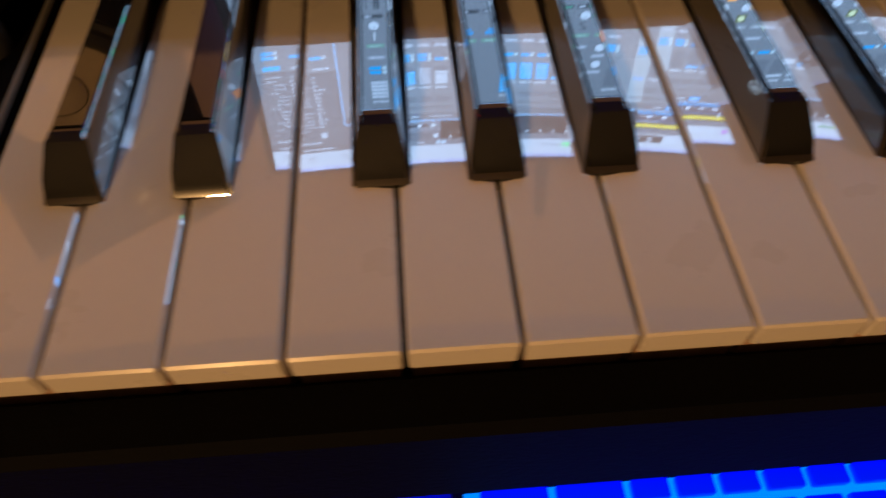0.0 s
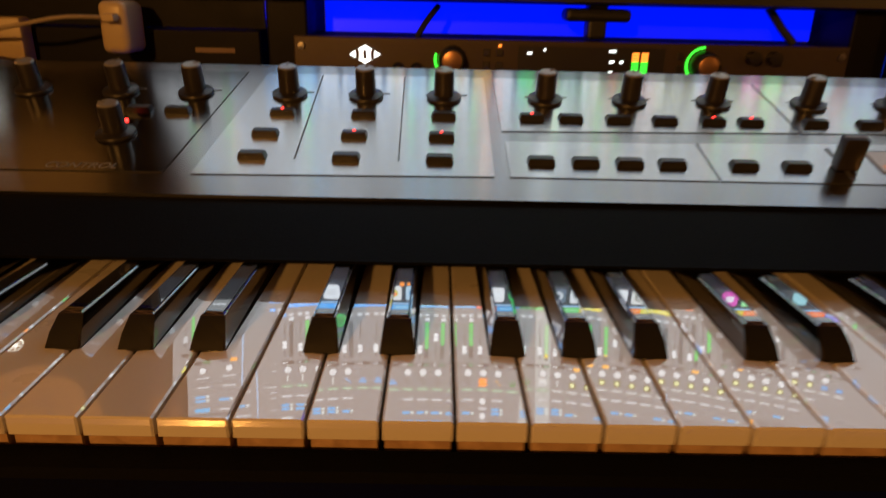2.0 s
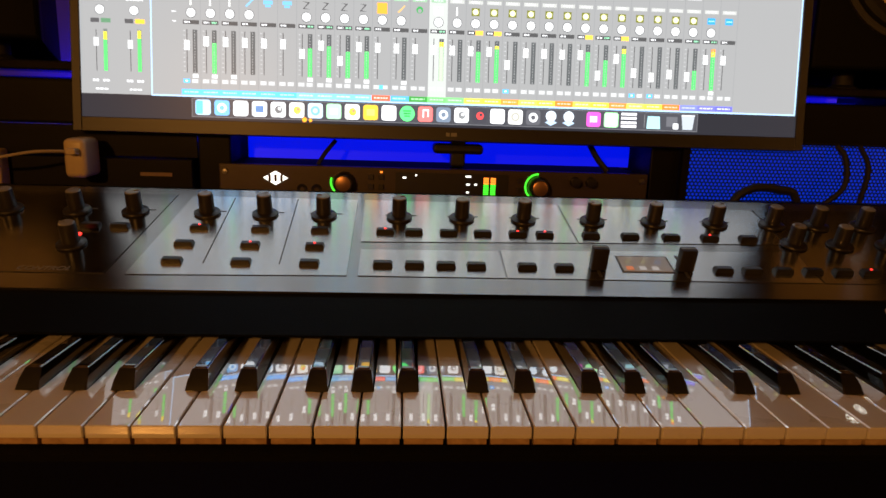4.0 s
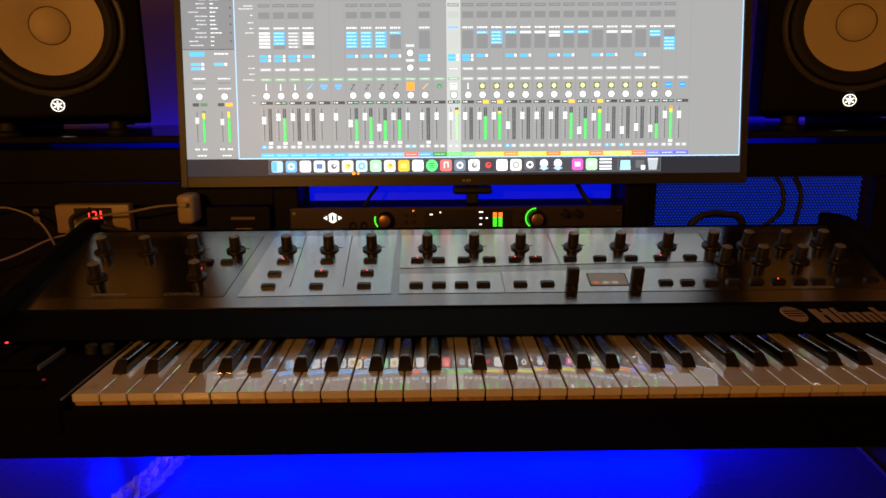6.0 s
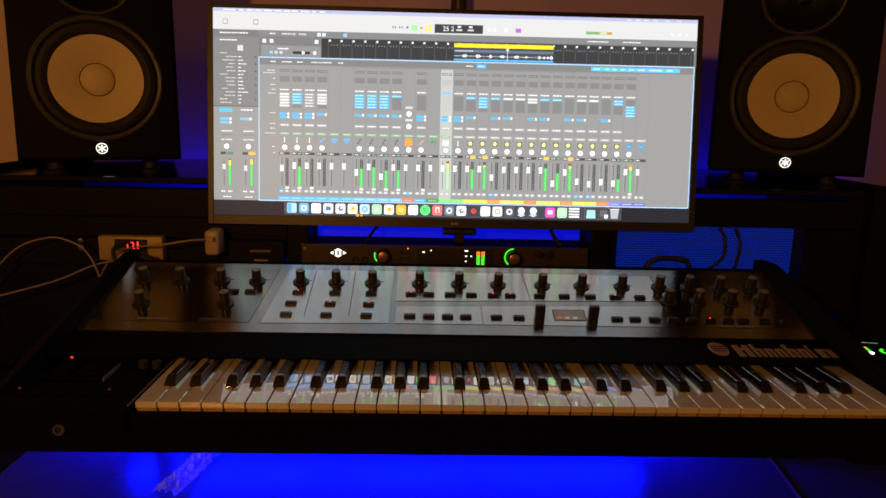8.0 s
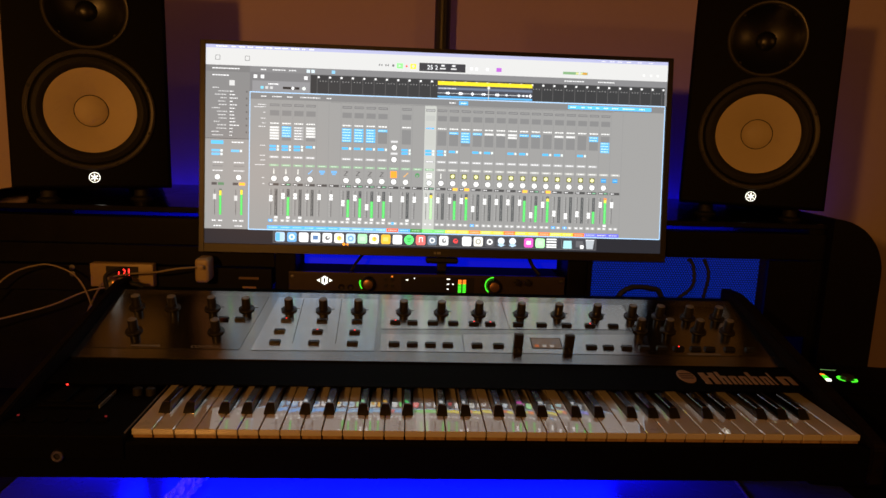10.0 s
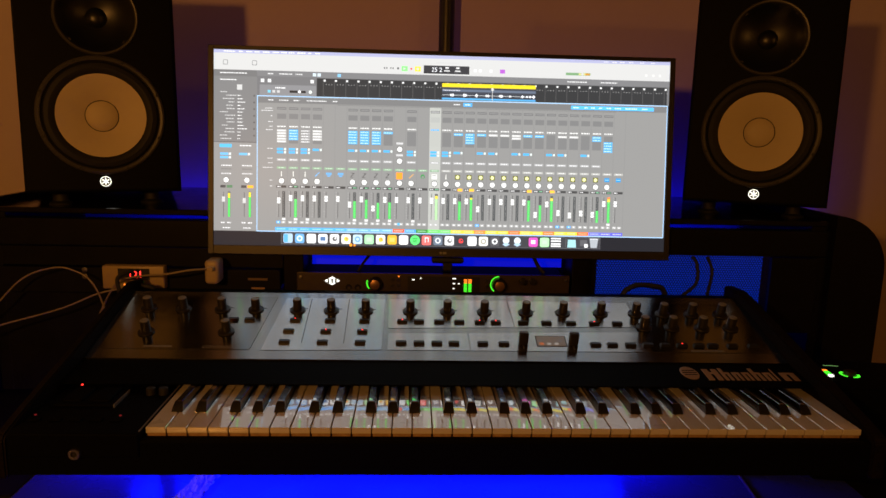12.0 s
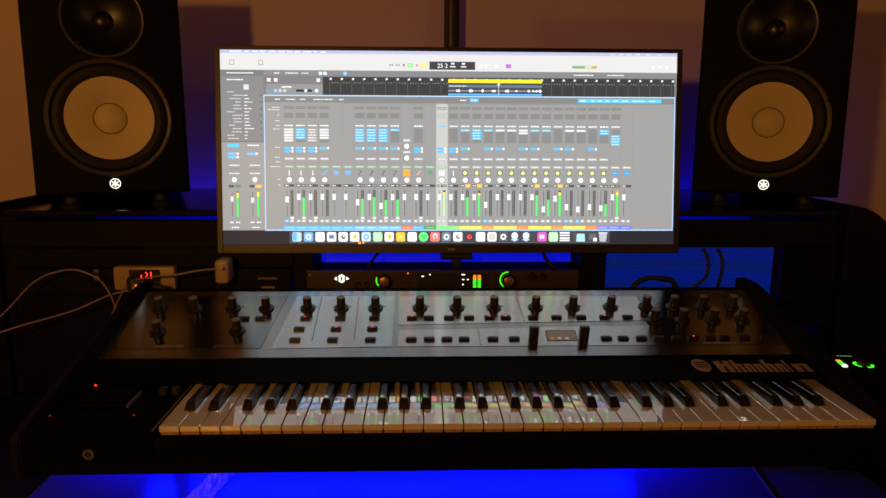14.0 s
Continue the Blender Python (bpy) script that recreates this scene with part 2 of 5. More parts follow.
KZ = 0.80       # key tops
KEYTILT = -0.2  # degrees
CROWN = 0.00012  # rise of a key top across its width
FASCIA = (0.1085, 0.8102)   # front lip of the black fascia, over the back of the keys
PITCH = 0.0235  # one white key
SLOPE = 15.3
PM = Matrix.Translation((0, 0.173, 0.8214)) @ Matrix.Rotation(radians(SLOPE), 4, "X")   # panel: x along, y up the slope, z off it

# ---- structure ----
def structure(name, bm, material, label):
    return tagged(part(name, bm, material), label, name.split("_")[0], kind="structure")


structure("wall_north", bx(-1.9, 2.6, 0.95, 1.05, 0, 2.5), WALLM, "beige painted wall behind the desk, lit orange and blue")
# Unseen from here on: added to close the room, tones picked for bounce light.
structure("wall_west", bx(-2.0, -1.9, -2.6, 1.05, 0, 2.5), DARKWALL, "unseen taupe side wall, tone set for bounce light")
structure("wall_east", bx(2.6, 2.7, -2.6, 1.05, 0, 2.5), DARKWALL, "unseen taupe side wall, tone set for bounce light")
structure("wall_south", bx(-2.0, 2.7, -2.7, -2.6, 0, 2.5), DARKWALL, "unseen taupe rear wall, tone set for bounce light")
structure("floor", bx(-2.0, 2.7, -2.7, 1.05, -0.1, 0), FLOORM, "dark wooden floor")
structure("ceiling", bx(-2.0, 2.7, -2.7, 1.05, 2.5, 2.6), CEILM, "plain unseen dark grey ceiling, tone set for bounce light")


# ---- studio desk with hutch ----
def build_desk():
    d = thing("studio_desk", "black studio desk with rack hutch and raised speaker shelf", "desk", pose(0, 0, 0))
    part("desktop", bx(-0.215, 0.93, -0.36, 0.72, 0.635, 0.66, 0.004), DESKTOP, d, "glossy desktop, blue light partly put into its colour")
    part("side_top", bx(-0.53, -0.216, 0.10, 0.72, 0.635, 0.655, 0.004), HUTCH, d)
    part("side_top", bx(0.931, 1.165, 0.02, 0.72, 0.635, 0.655, 0.004), HUTCH, d)
    for x in (-0.21, 0.88):
        part("leg", bx(x, x + 0.05, -0.25, -0.20, 0, 0.635, 0.003), HUTCH, d)
        part("leg", bx(x, x + 0.05, 0.62, 0.67, 0, 0.635, 0.003), HUTCH, d)
    # racks: left bay, centre bay, right bay
    part("shelf", bx(-0.430, 1.065, 0.455, 0.86, 0.982, 0.992, 0.002), SHELFM, d, "polished black speaker shelf")
    part("rack_rail", bx(-0.430, 1.065, 0.452, 0.480, 0.925, 0.9735, 0.003), HUTCH, d)
    for x in (-0.43, 0.075, 0.592, 1.043):
        w = 0.036 if x in (0.075, 0.592) else 0.022
        part("divider", bx(x, x + w, 0.452, 0.80, 0.66, 0.925, 0.002), HUTCH, d)
    for x in (-0.43, 0.34, 1.03):
        part("shelf_spacer", bx(x, x + 0.03, 0.456, 0.478, 0.9735, 0.982), HUTCH, d)
    for sg, x in ((-1, -0.4305), (1, 1.0655)):
        pts = [(0, 0.66), (0.10, 0.66)] + [(0.10 * math.sin(a), 0.902 + 0.102 * math.cos(a)) for a in [radians(90 - 9 * k) for k in range(11)]]
        bm = prism(bmesh.new(), [(sg * u, v) for u, v in pts], 0.440, 0.86, m=Matrix(((1, 0, 0, x), (0, 0, 1, 0), (0, 1, 0, 0), (0, 0, 0, 1))))
        bmesh.ops.recalc_face_normals(bm, faces=bm.faces)
        part("rounded_end", bm, HUTCH, d, "rounded black end of the hutch", True)
    # Plain panels added to block the bays' blue light where it stays dark.
    part("blocking_panel", bx(-0.428, 0.074, 0.4525, 0.456, 0.8915, 0.9245), HUTCH, d)
    part("blocking_panel", bx(-0.428, 0.074, 0.4525, 0.456, 0.662, 0.8450), HUTCH, d)
    part("blocking_panel", bx(0.112, 0.591, 0.4525, 0.456, 0.662, 0.8425), HUTCH, d)
    part("back_panel", bx(-0.425, 1.06, 0.80, 0.806, 0.66, 0.975), BACKP, d, "pale back panel lit blue from inside")
    return d


build_desk()


# ---- synthesizer ----
synth = thing("synthesizer", "black 61-key analog synthesizer with grey knob panel and walnut cheeks", "synthesizer", pose(0, 0, 0))
OFFS = {1: -0.0020, 2: 0.0029, 4: -0.0033, 5: 0.0, 6: 0.0031}


def build_body():
    # chassis under keys and panel
    bm = bmesh.new()
    prof = [(-0.013, 0.748), (0.395, 0.748), (0.395, 0.866), (0.3570, 0.8685), (0.3539, 0.8686), (0.173, 0.8192), FASCIA, (0.1085, 0.8088), (0.1400, 0.8088), (0.1400, 0.770), (0.012, 0.768), (-0.001, 0.7900), (-0.011, 0.7895), (-0.013, 0.787)]
    prism(bm, prof, -0.148, 0.850, m=Matrix(((0, 0, 1, 0), (1, 0, 0, 0), (0, 1, 0, 0), (0, 0, 0, 1))))
    bmesh.ops.recalc_face_normals(bm, faces=bm.faces)
    part("chassis", bm, BODY, synth, "black textured steel chassis")
    for x, w in ((-0.160, 0.0115), (0.8505, 0.018)):
        bm = bmesh.new()
        pts = [(-0.017, 0.745), (0.40, 0.745), (0.40, 0.882), (0.355, 0.884), (0.32, 0.877), (0.02, 0.806), (-0.012, 0.797), (-0.017, 0.79)]
        prism(bm, pts, x, x + w, m=Matrix(((0, 0, 1, 0), (1, 0, 0, 0), (0, 1, 0, 0), (0, 0, 0, 1))))
        bmesh.ops.recalc_face_normals(bm, faces=bm.faces)
        bmesh.ops.bevel(bm, geom=bm.edges[:], offset=0.002, segments=2, affect="EDGES", clamp_overlap=True)
        part("cheek", bm, CHEEK, synth, "dark walnut end cheek", True)
    # left performance block
    part("controller_block", bx(-0.147, -0.002, -0.0160, 0.134, 0.770, 0.799, 0.002), BODY, synth, "black performance control block")
    part("jack_socket", lathe(bmesh.new(), [(0, 0.001), (0.0035, 0.001), (0.0035, 0.004), (0.0062, 0.004), (0.0068, 0.003), (0.0068, 0)], 24, pose(-0.072, -0.0160, 0.776, 90)), STEEL, synth, "steel headphone jack socket", True)
    part("jack_hole", lathe(bmesh.new(), [(0, 0.0015), (0.0033, 0.0015), (0.0033, 0)], 16, pose(-0.072, -0.0162, 0.776, 90)), RUBBER, synth)


def white_outline(i):
    """x, y outline of white key i: full width in front, notched at the back beside black keys."""
    g = 0.0006
    x0, x1 = PITCH * i + g, PITCH * (i + 1) - g
    L = PITCH * i + OFFS[i % 7] + 0.0074 if i % 7 in OFFS and i > 0 else x0
    R = PITCH * (i + 1) + OFFS[(i + 1) % 7] - 0.0074 if (i + 1) % 7 in OFFS and i < 35 else x1
    yb, yn = 0.1375, 0.0425
    pts = [(x0, 0), (x1, 0)]
    pts += [(x1, yn), (R, yn), (R, yb)] if R < x1 else [(x1, yb)]
    pts += [(L, yb), (L, yn), (x0, yn)] if L > x0 else [(x0, yb)]
    return pts, x0


def build_keys():
    for i in range(36):
        pts, x0 = white_outline(i)
        bm = prism(bmesh.new(), pts, KZ - 0.0074, KZ)
        top = [e for e in bm.edges if all(v.co.z > KZ - 1e-5 for v in e.verts)] + [e for e in bm.edges if all(v.co.y < 1e-5 for v in e.verts)]
        bmesh.ops.bevel(bm, geom=list(set(top)), offset=0.0006, segments=1, affect="EDGES", clamp_overlap=True)
        mid, half = PITCH * (i + 0.5), PITCH / 2
        for k in range(1, 8):     # crowned across its width
            bmesh.ops.bisect_plane(bm, geom=bm.verts[:] + bm.edges[:] + bm.faces[:], plane_co=(mid + half * (k / 4 - 1), 0, 0), plane_no=(1, 0, 0))
        for v in bm.verts:
            if v.co.z > KZ - 0.003:
                v.co.z -= CROWN * ((v.co.x - mid) / half) ** 2
        box(bm, x0 + 0.0006, x0 + PITCH - 0.0018, 0.0022, 0.135, KZ - 0.022, KZ - 0.0074, mi=1)
        bmesh.ops.transform(bm, matrix=Matrix.Translation((0, 0, KZ)) @ Matrix.Rotation(radians(KEYTILT), 4, "X") @ Matrix.Translation((0, 0, -KZ)), verts=bm.verts)
        part("white_key", bm, (IVORY, KEYWOOD), synth, "", True)
    bm = bmesh.new()
    w0, w1 = 0.0068, 0.0046
    sec = [(0.0425, 0.0, w0), (0.0440, 0.002, w0 - 0.0002), (0.0528, 0.0094, w1 + 0.0001), (0.0545, 0.0102, w1 - 0.0004), (0.0575, 0.01012, w1 - 0.0004), (0.1385, 0.0076, w1 - 0.0004)]
    rows = []
    for y, z, w in sec:
        rows.append([bm.verts.new(p) for p in ((-w, y, z), (w, y, z))])
    base = [[bm.verts.new(p) for p in ((-w0, y, -0.004), (w0, y, -0.004))] for y in (0.0425, 0.1385)]
    for a, b in zip(rows, rows[1:]):
        bm.faces.new((a[0], a[1], b[1], b[0]))
    for k in (0, 1):
        bm.faces.new([base[0][k]] + [r[k] for r in rows] + [base[1][k]])
    bm.faces.new((base[0][0], base[0][1], rows[0][1], rows[0][0]))
    bm.faces.new((base[1][0], base[1][1], rows[-1][1], rows[-1][0]))
    bmesh.ops.recalc_face_normals(bm, faces=bm.faces)
    long = [e for e in bm.edges if abs(e.verts[0].co.x - e.verts[1].co.x) < 0.0008 and max(v.co.z for v in e.verts) > 0.001 and e.calc_length() > 0.002]
    bmesh.ops.bevel(bm, geom=long, offset=0.0009, segments=3, affect="EDGES", clamp_overlap=True)
    first = None
    for i in range(1, 36):
        if i % 7 in OFFS:
            m = pose(PITCH * i + OFFS[i % 7], 0, KZ)
            if first is None:
                first = part("black_key", bm, EBONY, synth, "", True)
                first.matrix_local = m
            else:
                share("black_key", first.data, synth, m)


def fan(x, y):
    """Panel layout: columns spread a little towards the back."""
    return 0.295 + (x - 0.295) * (1 + 0.164 * y), 1.120 * y


def on_panel(x, y, z=0.0, rz=0.0):
    u, v = fan(x, y)
    return PM @ pose(u, v, z, 0, 0, rz)


def build_panel():
    part("panel", bx(-0.1475, 0.8495, 0, 0.1876, -0.002, 0, m=PM), PANEL, synth, "grey painted metal control panel")
    z = 0.0006

    def plate(name, pts, material, h=z):
        bm = prism(bmesh.new(), [fan(*p) for p in pts], 0.0001, h, PM)
        bm.normal_update()
        up = PM.to_3x3() @ Vector((0, 0, 1))
        for f in bm.faces:
            f.material_index = 0 if f.normal.dot(up) > 0.5 else 1
        part(name, bm, (material, EDGE), synth)

    # First and last section take the darkened print, their shade put into the colour.
    plate("panel_section", [(-0.135, 0.020), (0.074, 0.020), (0.092, 0.154), (-0.135, 0.154)], SHADEPLATE)
    plate("panel_section", [(0.090, 0.019), (0.2605, 0.022), (0.2615, 0.152), (0.107, 0.152)], PLATE)
    plate("panel_section", [(0.2685, 0.074), (0.4585, 0.079), (0.4535, 0.151), (0.268, 0.152)], PLATE)
    plate("panel_section", [(0.4605, 0.079), (0.6525, 0.083), (0.6475, 0.149), (0.4555, 0.151)], PLATE)
    plate("panel_section", [(0.2695, 0.022), (0.388, 0.022), (0.3865, 0.0625), (0.2695, 0.0612)], PLATE)
    plate("panel_section", [(0.3895, 0.022), (0.6535, 0.022), (0.6535, 0.070), (0.3885, 0.0635)], PLATE)
    plate("panel_section", [(0.6555, 0.022), (0.842, 0.022), (0.842, 0.150), (0.6505, 0.150)], SHADEPLATE)
    for xa, xb in ((0.1447, 0.1458), (0.2051, 0.2044)):
        plate("panel_line", [(xa, 0.036), (xa + 0.0009, 0.036), (xb + 0.0009, 0.150), (xb, 0.150)], LINE, z + 0.0003)
    words("CONTROL", 0.0085, on_panel(0.0265, 0.0225, z + 0.0001), INK, synth, "control_lettering", shear=0.25, label="pale printed word CONTROL")
    for x, w in ((-0.075, 0.040), (0.713, 0.050)):
        plate("print_bar", [(x, 0.0235), (x + w, 0.0235), (x + w, 0.0275), (x, 0.0275)], INK, z + 0.0002)
    # short printed legends over the knobs
    for x in (0.0142, 0.0649, 0.128, 0.180, 0.2325, 0.3012, 0.3587, 0.416, 0.481, 0.5395, 0.599):
        plate("print_bar", [(x - 0.013, 0.1215), (x + 0.016, 0.1215), (x + 0.016, 0.1232), (x - 0.013, 0.1232)], LINE, z + 0.0002)


def build_knobs():
    bm = lathe(bmesh.new(), [(0.0116, 0), (0.0120, 0.0012), (0.0116, 0.0022), (0.0076, 0.0030), (0.0070, 0.0034), (0.0066, 0.0190), (0.0062, 0.0202)], 28)
    cap = lathe(bmesh.new(), [(0.0062, 0.0202), (0.0052, 0.0210), (0, 0.0211)], 24)
    ptr = bx(-0.0005, 0.0005, 0.0015, 0.0062, 0.0208, 0.0215)
    xs1 = [-0.0965, -0.0444, 0.0142, 0.0649, 0.1283, 0.1798, 0.2326, 0.3012, 0.3587, 0.4162, 0.4813, 0.5395, 0.5992, 0.6548, 0.6985, 0.7443, 0.7910]
    spots = [(x, 0.112) for x in xs1] + [(-0.0812, 0.052), (0.033, 0.0545)] + [(x, 0.076) for x in (0.6583, 0.7018, 0.7487, 0.7939)]
    first = None
    for k, (x, y) in enumerate(spots):
        m = on_panel(x, y + 0.0055, 0.0006, random.uniform(-130, 130))
        if first is None:
            first = part("knob", bm, KNOBM, synth, "", True)
            c, p = part("cap", cap, CAPM, first, "satin grey knob top", True), part("pointer", ptr, INK, first)
            first.matrix_local = m
        else:
            o = share("knob", first.data, synth, m)
            share("cap", c.data, o, Matrix())
            share("pointer", p.data, o, Matrix())


def build_buttons():
    w, d = 0.0082, 0.0040
    bm = bmesh.new()
    a = [bm.verts.new(p) for p in ((-w, -d, 0), (w, -d, 0), (w, d, 0), (-w, d, 0))]
    b = [bm.verts.new(p) for p in ((-w + 0.001, -d + 0.0006, 0.0042), (w - 0.001, -d + 0.0006, 0.0042), (w - 0.001, d - 0.0004, 0.0032), (-w + 0.001, d - 0.0004, 0.0032))]
    bm.faces.new(b)
    for i in range(4):
        bm.faces.new((a[i], a[(i + 1) % 4], b[(i + 1) % 4], b[i]))
    bmesh.ops.bevel(bm, geom=bm.edges[:], offset=0.0005, segments=2, affect="EDGES", clamp_overlap=True)
    led = lathe(bmesh.new(), [(0.0010, 0), (0.0010, 0.0003), (0.0006, 0.0006), (0, 0.0007)], 10)
    row1 = [0.0365, 0.0610, 0.1284, 0.1806, 0.2322, 0.2892, 0.3145, 0.3453, 0.3758, 0.4070, 0.4317, 0.4737, 0.5097, 0.5475, 0.5835, 0.6195]
    row2 = [0.1228, 0.1771, 0.2307]
    row3 = [0.1205, 0.1749, 0.2294, 0.2887, 0.3147, 0.3405, 0.3655, 0.4077, 0.4387, 0.5745, 0.5995, 0.6265, 0.6525, 0.6790, 0.7037, 0.7290, 0.7502, 0.7801, 0.8117]
    lit = {(0, 2), (0, 5), (0, 9), (0, 10), (0, 14), (1, 1), (1, 2), (2, 14)}
    first = led0 = None
    for r, (xs, y) in enumerate(((row1, 0.0905), (row2, 0.0635), (row3, 0.0375))):
        for k, x in enumerate(xs):
            m = on_panel(x, y, 0.0006)
            if first is None:
                o = first = part("button", bm, BLACK, synth, "", True)
                o.matrix_local = m
            else:
                o = share("button", first.data, synth, m)
            if (r, k) in lit:
                if led0 is None:
                    led0 = part("led", led, REDLED, o, "lit red indicator", True)
                    led0.matrix_local = pose(0, 0.0005, 0.0036)
                else:
                    share("led", led0.data, o, pose(0, 0.0005, 0.0036))
    # red light beside the control knob
    part("led", lathe(bmesh.new(), [(0.0016, 0), (0.0016, 0.001), (0, 0.0016)], 12, on_panel(0.0325, 0.077, 0.0006)), REDLED, synth, "lit red indicator")


def build_sliders():
    for x in (0.467, 0.541):
        part("slider_slot", prism(bmesh.new(), [fan(*p) for p in ((x - 0.0012, 0.026), (x + 0.0012, 0.026), (x + 0.0012, 0.060), (x - 0.0012, 0.060))], 0.0005, 0.0010, PM), LINE, synth)
        bm = bmesh.new()
        box(bm, -0.0068, 0.0068, -0.0045, 0.0045, 0.0008, 0.021, 0.0012)
        s = part("slider_cap", bm, KNOBM, synth, "", True)
        s.matrix_local = on_panel(x, 0.038)
        part("mark", bx(-0.0066, 0.0066, -0.0005, 0.0005, 0.0208, 0.0213), CAPM, s)
    part("display", prism(bmesh.new(), [fan(*p) for p in ((0.4885, 0.034), (0.5305, 0.034), (0.5305, 0.0565), (0.4885, 0.0565))], 0.0004, 0.0012, PM), LCD, synth, "small lit display")
    part("display_rim", prism(bmesh.new(), [fan(*p) for p in ((0.4868, 0.0322), (0.5322, 0.0322), (0.5322, 0.0583), (0.4868, 0.0583))], 0.0003, 0.0008, PM), LINE, synth)
    for k, x in enumerate((0.492, 0.503, 0.514)):
        part("display_bar", bx(x + 0.001, x + 0.007, 0.040, 0.046, 0.0013, 0.0015, m=PM), LCDWHITE if k else LCDORANGE, synth)


def build_controller():
    # pitch and modulation levers in a dark well
    part("lever_well", bx(-0.131, -0.0600, 0.056, 0.128, 0.799, 0.803, 0.0015), BODY, synth, "raised black lever well")
    for x in (-0.112, -0.079):
        bm = bmesh.new()
        box(bm, x - 0.012, x + 0.012, 0.064, 0.106, 0.800, 0.8062, 0.002, 3)
        part("lever", bm, BODY, synth, "black pitch and modulation lever", True)
    part("lever_trim", bx(-0.0590, -0.0578, 0.056, 0.104, 0.799, 0.8032), CAPM, synth)
    part("block_trim", bx(-0.0034, -0.0024, -0.010, 0.128, 0.799, 0.8004), CAPM, synth)
    for x, y in ((-0.1335, 0.020), (-0.110, 0.020), (-0.0865, 0.020), (-0.063, 0.020), (-0.040, 0.020)):
        part("function_button", bx(x - 0.007, x + 0.007, y - 0.004, y + 0.004, 0.799, 0.8012, 0.0006), BODY, synth)
    for k, (x, y) in enumerate(((-0.1250, 0.119), (-0.1400, 0.034), (-0.0410, 0.033))):
        part("led", lathe(bmesh.new(), [(0.0014, 0), (0.0014, 0.001), (0, 0.0015)], 12, pose(x, y, 0.803 if k == 0 else 0.799)), REDLED if k == 0 else DIMRED, synth, "red indicator")
    for x, y in ((-0.030, 0.100), (-0.014, 0.100)):
        part("small_knob", lathe(bmesh.new(), [(0.006, 0), (0.0058, 0.008), (0.005, 0.0088), (0, 0.009)], 20, pose(x, y, 0.799)), RUBBER, synth, "", True)


DIMRED = glow("dim_red_led", (1.0, 0.05, 0.06), 0.14)


def build_badge():
    # brand drawn as plain gold shapes on the sloped fascia
    FM = Matrix.Translation((0, FASCIA[0], FASCIA[1] + 0.0004)) @ Matrix.Rotation(math.atan2(0.0090, 0.0645), 4, "X") @ Matrix.Diagonal((1, 1.475, 1, 1))
    L = 0.0442
    part("badge_emblem", lathe(bmesh.new(), [(0, 0.0006), (0.0115, 0.0006), (0.0125, 0)], 24, FM @ pose(0.692, L * 0.58, 0)), GOLD, synth, "round gold emblem")
    bm = bmesh.new()
    for px, py, w, h in ((-0.009, 0.0035, 0.018, 0.0012), (-0.010, -0.0005, 0.020, 0.0012), (-0.009, -0.0045, 0.018, 0.0012)):
        box(bm, 0.692 + px, 0.692 + px + w, L * 0.58 + py, L * 0.58 + py + h, 0.0006, 0.0009, m=FM)
    part("badge_mark", bm, BODY, synth)
    x = 0.712
    for w, h in ((0.021, 0.0215), (0.0125, 0.0235), (0.0115, 0.0155), (0.011, 0.0155), (0.0135, 0.0235), (0.0115, 0.0155), (0.0065, 0.0225), (0.0215, 0.0155)):
        bm = bx(x, x + w * 0.42, 0.0115, 0.0115 + h, 0.0001, 0.0007, 0.0003, 1, m=FM)
        if w > 0.008:
            box(bm, x + w * 0.62, x + w, 0.0115, 0.0115 + min(h, 0.0155 if w < 0.02 else h), 0.0001, 0.0007, 0.0003, 1, m=FM)
            box(bm, x + w * 0.3, x + w * 0.75, 0.0115 + 0.0125, 0.0115 + 0.0155, 0.0001, 0.00065, m=FM)
        part("badge_bar", bm, GOLD, synth)
        x += w + 0.0028


build_body()
build_keys()
build_panel()
build_knobs()
build_buttons()
build_sliders()
build_controller()
build_badge()
# Hidden blocks, added so the blue desk light throws dark wedges.
for x in (-0.050, 0.742):
    part("shadow_support", bx(x, x + 0.020, 0.160, 0.185, 0.6602, 0.7478, 0.003), BODY, synth, "hidden black support block, placed to cast a wedge shadow on the desk", True)
for x in (-0.14, 0.82):
    part("foot", lathe(bmesh.new(), [(0, -0.0876), (0.012, -0.0876), (0.014, -0.05), (0.014, 0)], 16, pose(x, 0.36, 0.748)), RUBBER, synth)


# ---- monitor ----
MX0, MX1 = -0.0500, 0.7606
MH, SH = 0.3563, 0.3342   # whole and lit height
MM = Matrix.Translation((0, 0.4345, 0.9195)) @ Matrix.Rotation(radians(82.8), 4, "X")   # x along, y up the glass, z towards the room


def emit(col):
    key = tuple(round(c, 3) for c in col)
    if key not in EM:
        hi, mid = sorted(col)[2], sorted(col)[1]
        EM[key] = glow("screen_colour", col, 2.0 if hi > 0.3 and mid / hi < 0.5 else 1.45)    # pure colours shine brighter
        EM[key].node_tree.nodes["Principled BSDF"].inputs["Specular IOR Level"].default_value = 0.10   # anti-glare film
    return EM[key]


EM = {}
GREY, DARK, MID, WHITE = (0.270, 0.268, 0.262), (0.075, 0.075, 0.078), (0.17, 0.17, 0.17), (0.60, 0.60, 0.59)
SBLUE, SGREEN, SYELLOW, SORANGE = (0.07, 0.34, 0.80), (0.07, 0.50, 0.10), (0.95, 0.76, 0.05), (0.95, 0.36, 0.03)
SX0, SX1, SY0 = -0.0406, 0.7512, 0.0152


